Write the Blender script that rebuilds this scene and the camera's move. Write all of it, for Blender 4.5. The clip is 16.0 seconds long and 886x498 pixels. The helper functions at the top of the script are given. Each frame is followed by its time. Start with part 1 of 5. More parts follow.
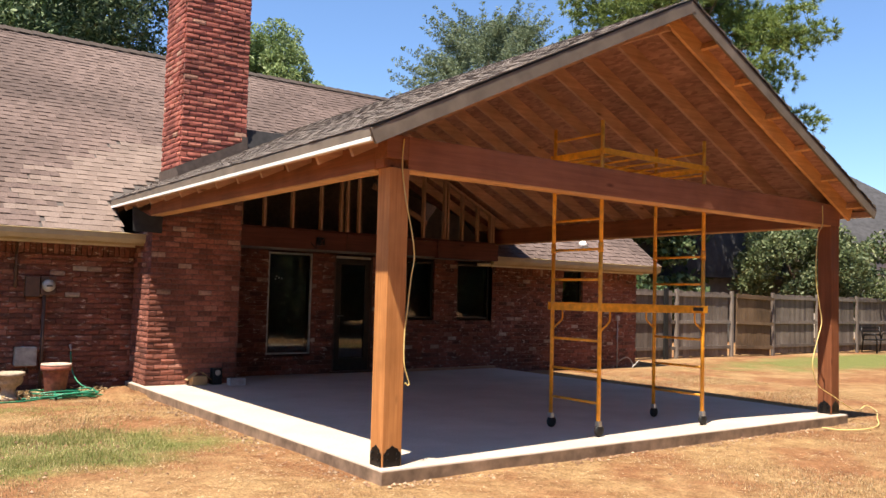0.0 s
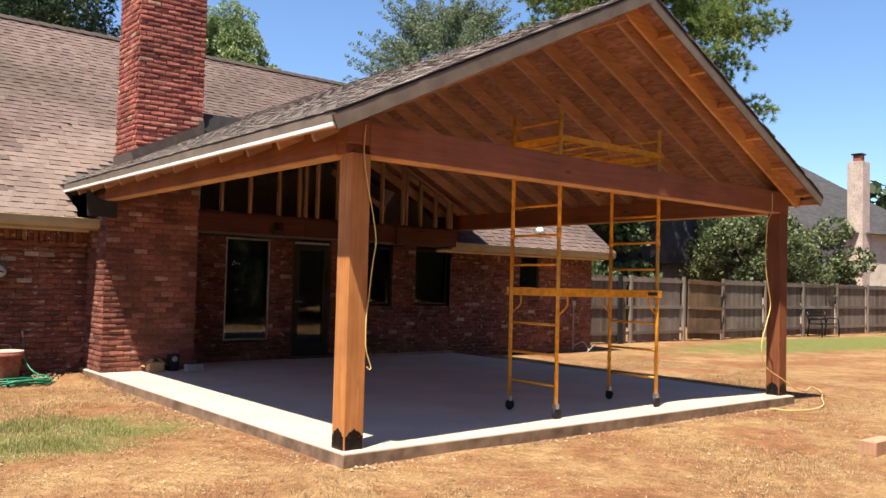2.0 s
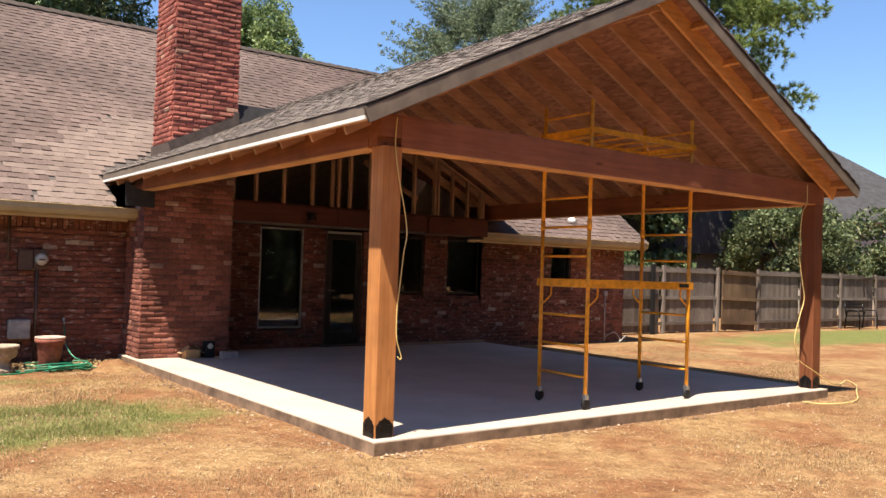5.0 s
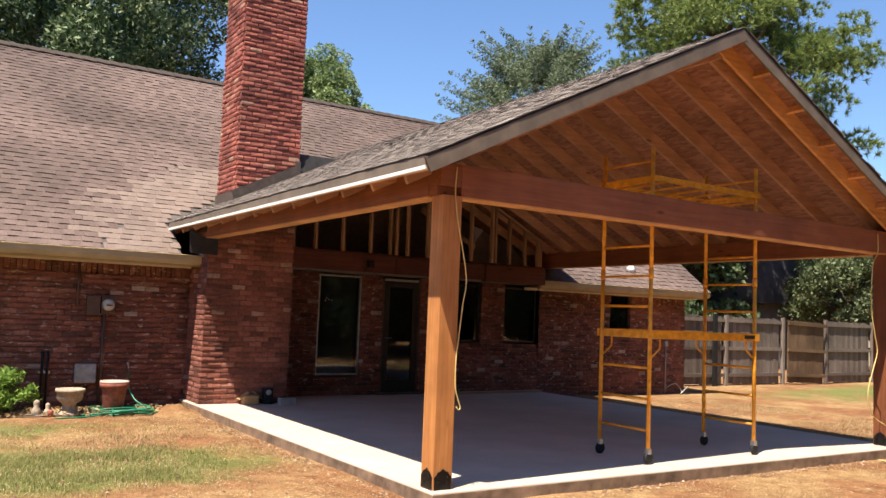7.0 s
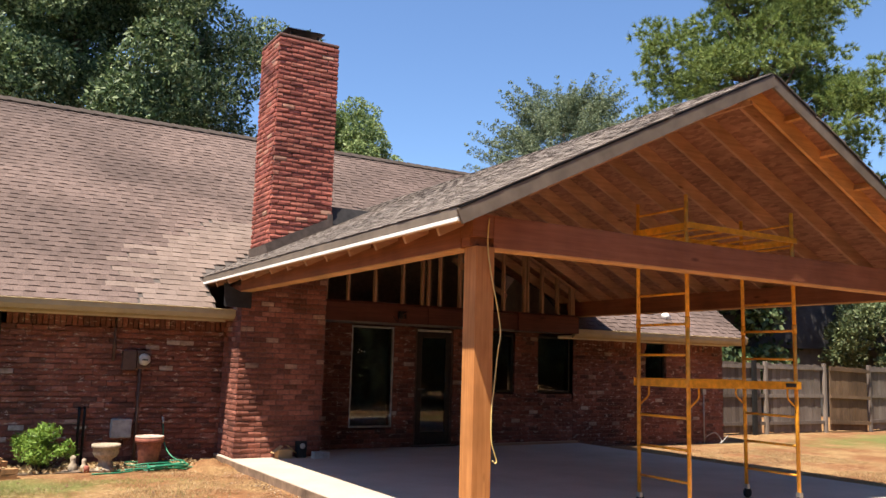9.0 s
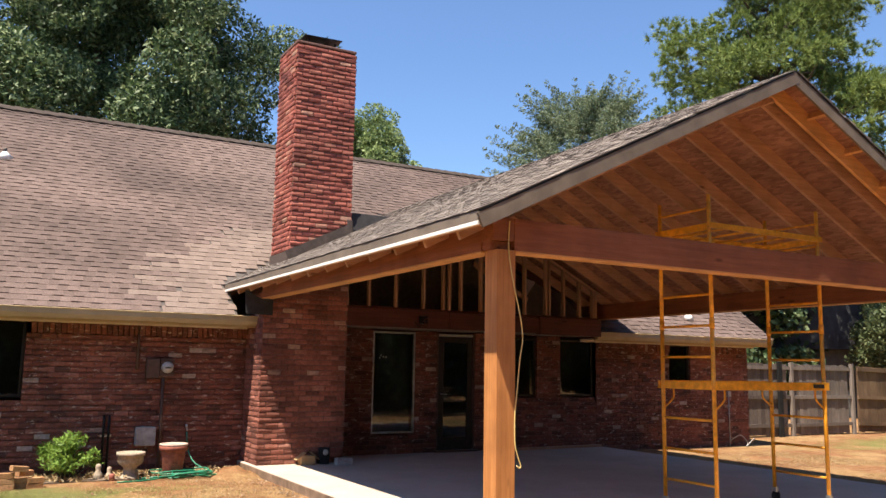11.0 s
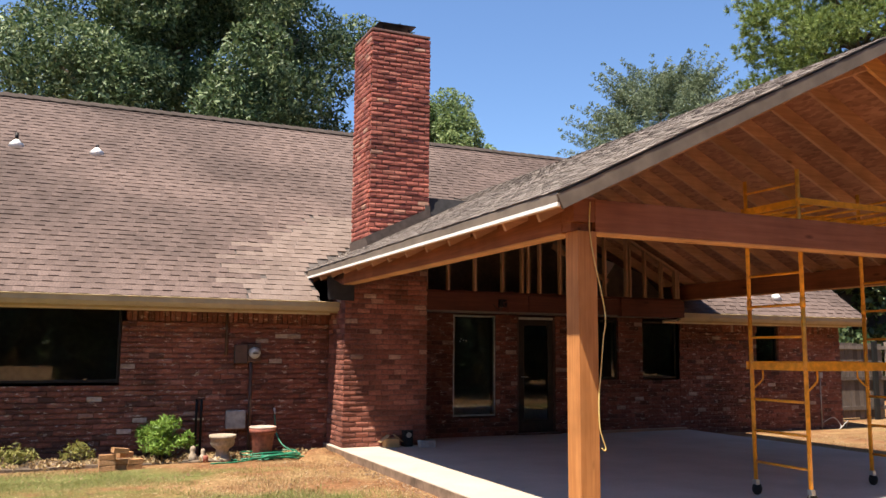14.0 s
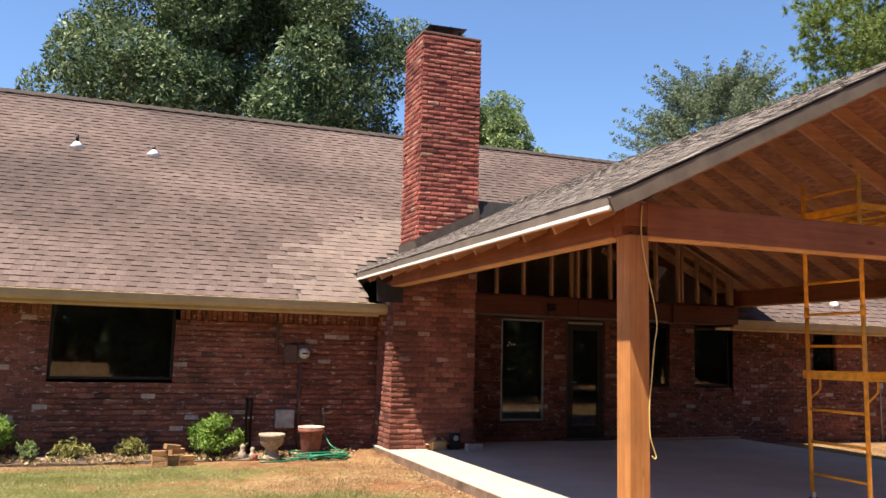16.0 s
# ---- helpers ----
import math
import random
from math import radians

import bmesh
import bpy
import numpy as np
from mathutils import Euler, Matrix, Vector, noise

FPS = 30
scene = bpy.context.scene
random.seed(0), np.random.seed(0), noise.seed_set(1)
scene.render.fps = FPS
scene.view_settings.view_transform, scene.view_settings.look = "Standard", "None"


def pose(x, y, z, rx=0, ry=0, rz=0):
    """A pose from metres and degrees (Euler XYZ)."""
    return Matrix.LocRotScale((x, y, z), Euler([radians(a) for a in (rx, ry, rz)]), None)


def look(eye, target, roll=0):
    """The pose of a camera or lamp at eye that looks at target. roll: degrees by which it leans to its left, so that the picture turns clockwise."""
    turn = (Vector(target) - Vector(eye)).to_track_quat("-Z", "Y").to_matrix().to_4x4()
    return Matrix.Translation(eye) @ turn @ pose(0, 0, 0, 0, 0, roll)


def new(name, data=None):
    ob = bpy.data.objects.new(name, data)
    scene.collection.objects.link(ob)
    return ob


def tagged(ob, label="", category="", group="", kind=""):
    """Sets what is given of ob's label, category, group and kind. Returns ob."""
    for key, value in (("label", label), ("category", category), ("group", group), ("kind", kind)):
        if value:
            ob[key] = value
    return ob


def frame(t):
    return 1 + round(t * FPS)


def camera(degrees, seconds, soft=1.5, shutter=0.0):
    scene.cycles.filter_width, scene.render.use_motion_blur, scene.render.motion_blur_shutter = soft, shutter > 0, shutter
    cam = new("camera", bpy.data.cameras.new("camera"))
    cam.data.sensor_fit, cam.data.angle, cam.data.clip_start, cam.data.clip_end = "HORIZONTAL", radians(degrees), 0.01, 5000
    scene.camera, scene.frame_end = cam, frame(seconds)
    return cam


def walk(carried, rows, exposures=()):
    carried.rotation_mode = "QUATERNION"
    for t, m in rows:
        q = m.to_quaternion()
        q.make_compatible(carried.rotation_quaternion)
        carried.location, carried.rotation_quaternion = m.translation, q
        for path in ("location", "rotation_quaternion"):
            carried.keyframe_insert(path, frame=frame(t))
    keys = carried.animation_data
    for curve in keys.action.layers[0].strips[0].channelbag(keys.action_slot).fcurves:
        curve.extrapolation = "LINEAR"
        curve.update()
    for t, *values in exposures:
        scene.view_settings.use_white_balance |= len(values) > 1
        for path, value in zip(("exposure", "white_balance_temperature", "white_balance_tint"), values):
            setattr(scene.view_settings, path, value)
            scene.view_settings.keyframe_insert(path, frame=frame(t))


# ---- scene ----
cam = camera(56.18, 16.0)
PATH = [
    (0, pose(-3.6404, -5.7622, 1.4040, 93.2129, -1.4971, -36.1504)),
    (0.5, pose(-3.6562, -5.7454, 1.4093, 93.2198, -1.4901, -36.7026)),
    (1, pose(-3.6684, -5.7474, 1.4099, 93.3214, -1.4658, -37.0620)),
    (1.5, pose(-3.6967, -5.7559, 1.4007, 93.1415, -1.6343, -38.3544)),
    (2, pose(-3.7148, -5.7892, 1.3903, 92.3463, -1.4413, -39.1729)),
    (2.5, pose(-3.6815, -5.8356, 1.3982, 91.3046, -1.6310, -38.5737)),
    (3, pose(-3.6881, -5.8702, 1.4082, 91.0652, -2.1683, -38.6763)),
    (5.5, pose(-3.7556, -5.8471, 1.4208, 91.9847, -1.7112, -35.6745)),
    (6, pose(-3.7638, -5.8291, 1.4274, 92.9501, -1.8676, -34.1450)),
    (6.5, pose(-3.7701, -5.8302, 1.4353, 93.9353, -2.0279, -33.4829)),
    (7, pose(-3.7662, -5.8235, 1.4340, 94.5856, -2.2299, -33.1496)),
    (7.5, pose(-3.7702, -5.8341, 1.4393, 94.8520, -2.1858, -32.9703)),
    (8, pose(-3.7797, -5.8338, 1.4481, 95.2308, -2.0280, -32.7168)),
    (8.5, pose(-3.7997, -5.8457, 1.4517, 96.3949, -1.9444, -31.7576)),
    (9, pose(-3.7845, -5.8128, 1.4593, 97.8565, -1.5517, -30.9606)),
    (11.5, pose(-3.7729, -5.7800, 1.4559, 98.1580, -0.8830, -29.4443)),
    (12, pose(-3.7740, -5.7943, 1.4575, 98.0372, -0.6869, -29.7788)),
    (12.5, pose(-3.7762, -5.7961, 1.4497, 97.8926, -0.2912, -29.8008)),
    (13, pose(-3.7843, -5.7883, 1.4423, 97.5682, -0.2848, -28.5578)),
    (13.5, pose(-3.7956, -5.7781, 1.4461, 97.2978, -0.2008, -26.0575)),
    (14, pose(-3.8065, -5.7744, 1.4513, 96.9910, -0.4006, -24.1355)),
    (14.5, pose(-3.8029, -5.7743, 1.4523, 96.6237, -0.5045, -22.7415)),
    (15, pose(-3.8004, -5.7631, 1.4535, 96.3978, -0.7895, -21.6948)),
    (15.5, pose(-3.8009, -5.7547, 1.4511, 96.6601, -1.0984, -20.9276)),
    (16, pose(-3.7967, -5.7511, 1.4519, 97.1507, -1.3588, -20.8530)),
]
EXPOSURES = [(0.0, 1.32, 7250, 11), (3.0, 1.20, 7250, 11), (6.5, 1.27, 7250, 11), (9.0, 1.25, 7250, 11), (12.5, 1.30, 7250, 11), (14.0, 1.22, 7250, 11), (16.0, 1.27, 7250, 11)]
SKY_STRENGTH = 0.085
SUN_STRENGTH = 5.0
walk(cam, PATH, EXPOSURES)

# ---- world and sun ----
SUN_TRAVEL = Vector((0.375, 0.163, -1.0))
world = bpy.data.worlds.new("sky")
scene.world = world
world.use_nodes = True
wn = world.node_tree
sky = wn.nodes.new("ShaderNodeTexSky")
sky.sky_type = "NISHITA"
sky.sun_disc = False
sky.sun_elevation = radians(67.8)
sky.sun_rotation = radians(252)
sky.air_density = 1.0
sky.dust_density = 0.05
sky.ozone_density = 6.0
tint = wn.nodes.new("ShaderNodeMix")
tint.data_type = "RGBA"
tint.blend_type = "MULTIPLY"
tint.inputs[0].default_value = 1.0
tint.inputs[7].default_value = (0.86, 0.978, 1.115, 1)
wn.links.new(sky.outputs["Color"], tint.inputs[6])
wn.links.new(tint.outputs[2], wn.nodes["Background"].inputs["Color"])
wn.nodes["Background"].inputs["Strength"].default_value = SKY_STRENGTH
sun_data = bpy.data.lights.new("sun", "SUN")
sun_data.energy = SUN_STRENGTH
sun_data.angle = radians(0.6)
sun_data.color = (1.0, 0.95, 0.87)
sun = new("sun", sun_data)
sun.matrix_world = look((-7, -2, 25), Vector((-7, -2, 25)) + SUN_TRAVEL)


# ---- materials ----
def mat_base(name, rough=0.8, metal=0.0, spec=0.3):
    m = bpy.data.materials.new(name)
    m.use_nodes = True
    nt = m.node_tree
    b = nt.nodes["Principled BSDF"]
    b.inputs["Roughness"].default_value = rough
    b.inputs["Metallic"].default_value = metal
    b.inputs["Specular IOR Level"].default_value = spec
    return m, nt, b


def node(nt, kind, **values):
    n = nt.nodes.new(kind)
    for key, value in values.items():
        n.inputs[key.replace("_", " ")].default_value = value
    return n


def ramp(nt, src, stops):
    r = nt.nodes.new("ShaderNodeValToRGB")
    el = r.color_ramp.elements
    while len(el) < len(stops):
        el.new(0.5)
    for e, (p, c) in zip(el, stops):
        e.position = p
        e.color = (*c, 1)
    nt.links.new(src, r.inputs["Fac"])
    return r.outputs["Color"]


def mix(nt, kind, fac, a, b):
    n = nt.nodes.new("ShaderNodeMix")
    n.data_type = "RGBA"
    n.blend_type = kind
    for src, i in ((fac, 0), (a, 6), (b, 7)):
        if isinstance(src, (int, float)):
            n.inputs[i].default_value = src
        elif isinstance(src, tuple):
            n.inputs[i].default_value = (*src, 1)
        else:
            nt.links.new(src, n.inputs[i])
    return n.outputs[2]


def coords(nt, scale=(1, 1, 1), rot=(0, 0, 0), world_space=True):
    if world_space:
        src = nt.nodes.new("ShaderNodeNewGeometry").outputs["Position"]
    else:
        src = nt.nodes.new("ShaderNodeTexCoord").outputs["Object"]
    mp = nt.nodes.new("ShaderNodeMapping")
    mp.inputs["Scale"].default_value = scale
    mp.inputs["Rotation"].default_value = rot
    nt.links.new(src, mp.inputs["Vector"])
    return mp.outputs["Vector"]


def noise_tex(nt, vec, scale, detail=4.0, rough=0.6):
    n = node(nt, "ShaderNodeTexNoise", Scale=scale, Detail=detail, Roughness=rough)
    nt.links.new(vec, n.inputs["Vector"])
    return n.outputs["Fac"]


def bump(nt, b, height, strength=0.4, dist=0.01):
    n = node(nt, "ShaderNodeBump", Strength=strength, Distance=dist)
    nt.links.new(height, n.inputs["Height"])
    nt.links.new(n.outputs["Normal"], b.inputs["Normal"])


def rand(nt, single):
    if single:
        return nt.nodes.new("ShaderNodeObjectInfo").outputs["Random"]
    return nt.nodes.new("ShaderNodeNewGeometry").outputs["Random Per Island"]


def piece_material(name, stops, single, rough=0.85, grain=18.0, blotch=1.2, blotch_dark=0.55, bumps=0.5, scale=(1, 1, 1), wash=0.0):
    """Colour from a random number for each piece, with grain and large blotches over it."""
    m, nt, b = mat_base(name, rough)
    vec = coords(nt, scale)
    base = ramp(nt, rand(nt, single), stops)
    fine = noise_tex(nt, vec, grain, 5)
    big = noise_tex(nt, coords(nt), blotch, 3)
    c = mix(nt, "MULTIPLY", 1.0, base, ramp(nt, fine, [(0.25, (0.6, 0.6, 0.6)), (0.75, (1.25, 1.22, 1.2))]))
    c = mix(nt, "MULTIPLY", 1.0, c, ramp(nt, big, [(0.3, (blotch_dark,) * 3), (0.62, (1.1, 1.1, 1.1))]))
    if wash:
        fleck = noise_tex(nt, coords(nt, (5.0, 5.0, 16.0)), 1.25, 4, 0.75)
        c = mix(nt, "MIX", ramp(nt, fleck, [(0.575, (0, 0, 0)), (0.63, (wash,) * 3)]), c, (0.50, 0.39, 0.33))
    nt.links.new(c, b.inputs["Base Color"])
    bump(nt, b, fine, bumps, 0.012)
    return m


def plain_material(name, color, rough=0.7, metal=0.0, spec=0.3, grain=12.0, amount=0.25, scale=(1, 1, 1), bumps=0.15):
    m, nt, b = mat_base(name, rough, metal, spec)
    n1 = noise_tex(nt, coords(nt, scale), grain, 5)
    n2 = noise_tex(nt, coords(nt), 1.7, 3)
    c = mix(nt, "MULTIPLY", 1.0, color, ramp(nt, n1, [(0.3, (1 - amount,) * 3), (0.7, (1 + amount,) * 3)]))
    c = mix(nt, "MULTIPLY", 1.0, c, ramp(nt, n2, [(0.3, (1 - amount * 0.7,) * 3), (0.7, (1 + amount * 0.5,) * 3)]))
    nt.links.new(c, b.inputs["Base Color"])
    bump(nt, b, n1, bumps, 0.01)
    return m


def wood_material(name, dark, light, axis, rough=0.6, grain=1.0):
    """Timber with grain along one axis, knots and uneven stain."""
    m, nt, b = mat_base(name, rough, 0, 0.25)
    s = [9.0, 9.0, 9.0]
    s["xyz".index(axis)] = 0.45
    vec = coords(nt, tuple(v * grain for v in s))
    n1 = noise_tex(nt, vec, 3.0, 6, 0.65)
    n2 = noise_tex(nt, coords(nt), 1.6, 3)
    per = rand(nt, True)
    c = ramp(nt, n1, [(0.3, dark), (0.72, light)])
    c = mix(nt, "MULTIPLY", 1.0, c, ramp(nt, n2, [(0.3, (0.72, 0.7, 0.68)), (0.7, (1.15, 1.12, 1.1))]))
    c = mix(nt, "MULTIPLY", 1.0, c, ramp(nt, per, [(0.0, (0.85, 0.84, 0.83)), (1.0, (1.12, 1.1, 1.08))]))
    v = node(nt, "ShaderNodeTexVoronoi", Scale=1.0)
    ks = [5.0, 5.0, 5.0]
    ks["xyz".index(axis)] = 1.6
    nt.links.new(coords(nt, tuple(ks)), v.inputs["Vector"])
    c = mix(nt, "MULTIPLY", 1.0, c, ramp(nt, v.outputs["Distance"], [(0.06, (0.45, 0.38, 0.33)), (0.13, (1, 1, 1))]))
    nt.links.new(c, b.inputs["Base Color"])
    bump(nt, b, n1, 0.25, 0.006)
    return m


BRICK_STACK = [(0.0, (0.20, 0.060, 0.048)), (0.15, (0.30, 0.088, 0.068)), (0.7, (0.39, 0.122, 0.090)), (0.95, (0.44, 0.16, 0.115)), (1.0, (0.47, 0.28, 0.20))]
BRICK_WALL = [(0.0, (0.105, 0.048, 0.036)), (0.2, (0.185, 0.066, 0.047)), (0.80, (0.262, 0.094, 0.063)), (0.965, (0.295, 0.130, 0.097)), (0.99, (0.38, 0.26, 0.21)), (1.0, (0.48, 0.38, 0.32))]
M_BRICK = piece_material("red_brick", BRICK_STACK, True, grain=26, blotch=1.6)
M_BRICK_J = piece_material("red_brick_field", BRICK_STACK, False, grain=26, blotch=1.6)
M_WBRICK = piece_material("house_brick", BRICK_WALL, True, grain=22, blotch=0.8, wash=0.8)
M_WBRICK_J = piece_material("house_brick_field", BRICK_WALL, False, grain=22, blotch=0.8, wash=0.8)
BRICK_BASE = [(0.0, (0.155, 0.058, 0.044)), (0.25, (0.245, 0.089, 0.064)), (0.75, (0.335, 0.124, 0.089)), (0.95, (0.375, 0.155, 0.115)), (1.0, (0.47, 0.30, 0.235))]
M_BBRICK_J = piece_material("base_brick_field", BRICK_BASE, False, grain=26, blotch=1.3)
M_WMORTAR = plain_material("brown_mortar", (0.20, 0.105, 0.082), 0.95, grain=30, amount=0.3)
M_MORTAR = plain_material("dark_mortar", (0.175, 0.095, 0.078), 0.95, grain=30, amount=0.3)
ROOF_TAN = [(0.0, (0.112, 0.079, 0.069)), (0.3, (0.128, 0.091, 0.080)), (1.0, (0.155, 0.111, 0.098))]
ROOF_PALE = [(0.0, (0.165, 0.123, 0.105)), (1.0, (0.215, 0.164, 0.141))]
ROOF_GREY = [(0.0, (0.110, 0.092, 0.080)), (0.35, (0.155, 0.130, 0.114)), (0.6, (0.200, 0.170, 0.148)), (1.0, (0.265, 0.227, 0.198))]
# broad noise blotches darken the house shingles to 0.60 of their tone
M_SHINGLE = piece_material("weathered_shingle", ROOF_TAN, True, 0.95, grain=40, blotch=0.38, blotch_dark=0.60, bumps=0.3)
M_SHINGLE_J = piece_material("weathered_shingle_field", ROOF_TAN, False, 0.95, grain=40, blotch=0.38, blotch_dark=0.60, bumps=0.3)
M_SHINGLE_NEW = piece_material("pale_patch_shingle", ROOF_PALE, False, 0.95, grain=60, blotch=0.9, blotch_dark=0.85, bumps=0.3)
M_PSHINGLE = piece_material("new_shingle", ROOF_GREY, True, 0.95, grain=70, blotch=0.9, blotch_dark=0.8, bumps=0.3)
M_PSHINGLE_J = piece_material("new_shingle_field", ROOF_GREY, False, 0.95, grain=70, blotch=0.9, blotch_dark=0.8, bumps=0.3)
M_UNDERLAY = plain_material("roof_underlay", (0.10, 0.085, 0.078), 0.95)
M_RIDGE = plain_material("dark_ridge_cap", (0.06, 0.045, 0.038), 0.95, grain=30, amount=0.3)
M_CRUMB = piece_material("crumbs", [(0.0, (0.16, 0.085, 0.05)), (0.7, (0.30, 0.175, 0.10)), (1.0, (0.46, 0.34, 0.23))], False, grain=40)
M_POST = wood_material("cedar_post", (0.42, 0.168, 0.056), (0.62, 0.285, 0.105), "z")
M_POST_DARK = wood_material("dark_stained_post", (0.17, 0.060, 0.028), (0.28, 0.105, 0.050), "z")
M_BEAM_X = wood_material("stained_beam", (0.24, 0.086, 0.044), (0.36, 0.14, 0.074), "x")
M_BEAM_Y = wood_material("stained_side_beam", (0.22, 0.078, 0.038), (0.35, 0.13, 0.066), "y")
M_RAFTER = wood_material("stained_rafter", (0.43, 0.24, 0.155), (0.63, 0.385, 0.265), "x")
M_LUMBER = wood_material("pine_lumber", (0.575, 0.287, 0.115), (0.782, 0.437, 0.196), "x")
M_STUD = wood_material("old_stud", (0.33, 0.19, 0.125), (0.48, 0.29, 0.19), "z")
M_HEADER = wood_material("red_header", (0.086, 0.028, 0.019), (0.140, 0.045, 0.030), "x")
M_FASCIA = plain_material("brown_fascia", (0.17, 0.135, 0.105), 0.6, grain=5, amount=0.2)
M_WHITE = plain_material("primed_white", (0.78, 0.76, 0.72), 0.6, grain=6, amount=0.08)
M_CREAM = plain_material("cream_gutter", (0.39, 0.30, 0.175), 0.5, grain=4, amount=0.12)
M_TRIM = plain_material("cream_trim", (0.55, 0.46, 0.34), 0.6, grain=4, amount=0.15)
M_BLACK = plain_material("black_steel", (0.018, 0.016, 0.016), 0.4, 0.6, 0.4, amount=0.3)
M_YELLOW = plain_material("worn_yellow_paint", (0.80, 0.34, 0.03), 0.38, 0.0, 0.4, grain=14, amount=0.25)
M_RUBBER = plain_material("black_rubber", (0.015, 0.015, 0.016), 0.6)
M_STEEL = plain_material("galvanised_steel", (0.45, 0.45, 0.46), 0.35, 0.9, 0.5, amount=0.15)
M_FLASH = plain_material("brown_flashing", (0.085, 0.064, 0.054), 0.6, 0.0, amount=0.3)
M_MATT_BLACK = plain_material("matt_black_sheet", (0.03, 0.028, 0.03), 0.8, grain=9, amount=0.3)
M_FRAME = plain_material("bronze_window_frame", (0.035, 0.028, 0.024), 0.4, 0.4)
M_ALU = plain_material("aluminium_frame", (0.42, 0.42, 0.41), 0.4, 0.7)
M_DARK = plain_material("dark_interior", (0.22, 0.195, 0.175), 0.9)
M_FENCE = piece_material("grey_picket", [(0.0, (0.112, 0.089, 0.076)), (0.5, (0.172, 0.139, 0.119)), (1.0, (0.224, 0.188, 0.162))], True, grain=9, blotch=0.7, blotch_dark=0.75, scale=(8, 8, 0.7))
M_GATE = piece_material("brown_picket", [(0.0, (0.128, 0.079, 0.046)), (1.0, (0.203, 0.131, 0.079))], True, grain=9, blotch=0.7, scale=(8, 8, 0.7))
M_CORD = plain_material("yellow_cord", (0.72, 0.55, 0.22), 0.5, amount=0.1)
M_HOSE = plain_material("green_hose", (0.015, 0.17, 0.095), 0.35, amount=0.15)
M_TERRA = plain_material("terracotta", (0.30, 0.10, 0.07), 0.75, grain=20, amount=0.35)
M_POTRIM = plain_material("pale_pot_rim", (0.496, 0.360, 0.304), 0.7, amount=0.2)
M_STONE = plain_material("cast_stone", (0.36, 0.29, 0.22), 0.9, grain=20, amount=0.35)
M_METER = plain_material("grey_meter", (0.42, 0.41, 0.39), 0.45, 0.2)
M_BOXBROWN = plain_material("brown_panel", (0.09, 0.052, 0.04), 0.6)
M_GREYBOX = plain_material("grey_plastic", (0.36, 0.33, 0.31), 0.5)
M_CARD = plain_material("cardboard", (0.45, 0.28, 0.14), 0.85, amount=0.15)
M_LOOSE = piece_material("loose_brick", [(0.0, (0.40, 0.20, 0.09)), (1.0, (0.58, 0.33, 0.17))], True, grain=30)
M_BARK = plain_material("bark", (0.10, 0.075, 0.055), 0.95, grain=9, amount=0.45, scale=(3, 3, 0.6))
M_MULCH = plain_material("mulch", (0.15, 0.11, 0.08), 0.95, grain=25, amount=0.5)
M_NWALL = plain_material("pale_stucco", (0.50, 0.44, 0.37), 0.9, grain=3, amount=0.15)
M_NROOF = plain_material("dark_far_roof", (0.045, 0.044, 0.047), 0.9, grain=4, amount=0.3)
M_SHED = plain_material("dark_siding", (0.11, 0.105, 0.10), 0.9, grain=4, amount=0.25)
M_SLABEDGE = plain_material("soil_stained_concrete", (0.21, 0.14, 0.095), 0.9, grain=7, amount=0.4)
M_NCHIM = plain_material("pale_brick", (0.52, 0.42, 0.36), 0.9, grain=14, amount=0.3)


def osb_material():
    m, nt, b = mat_base("osb_board", 0.7)
    v = node(nt, "ShaderNodeTexVoronoi", Scale=10.0, Randomness=1.0)
    nt.links.new(coords(nt, (2.8, 0.9, 2.8), (0, 0, 0.12)), v.inputs["Vector"])
    n = noise_tex(nt, coords(nt), 2.2, 4)
    sep = node(nt, "ShaderNodeSeparateColor")
    nt.links.new(v.outputs["Color"], sep.inputs["Color"])
    c = ramp(nt, sep.outputs["Red"], [(0.0, (0.28, 0.133, 0.092)), (0.5, (0.385, 0.193, 0.135)), (1.0, (0.47, 0.255, 0.18))])
    c = mix(nt, "MULTIPLY", 1.0, c, ramp(nt, n, [(0.3, (0.7, 0.68, 0.66)), (0.7, (1.12, 1.1, 1.08))]))
    c = mix(nt, "MULTIPLY", 1.0, c, ramp(nt, rand(nt, True), [(0.0, (0.85, 0.83, 0.82)), (1.0, (1.1, 1.08, 1.05))]))
    nt.links.new(c, b.inputs["Base Color"])
    bump(nt, b, sep.outputs["Red"], 0.15, 0.004)
    return m


def concrete_material():
    m, nt, b = mat_base("pale_concrete", 0.85)
    n1 = noise_tex(nt, coords(nt), 1.1, 5)
    n2 = noise_tex(nt, coords(nt), 45, 4)
    c = ramp(nt, n1, [(0.3, (0.40, 0.332, 0.272)), (0.7, (0.50, 0.42, 0.35))])
    c = mix(nt, "MULTIPLY", 1.0, c, ramp(nt, n2, [(0.3, (0.88, 0.88, 0.88)), (0.7, (1.06, 1.06, 1.06))]))
    nt.links.new(c, b.inputs["Base Color"])
    bump(nt, b, n2, 0.2, 0.004)
    return m


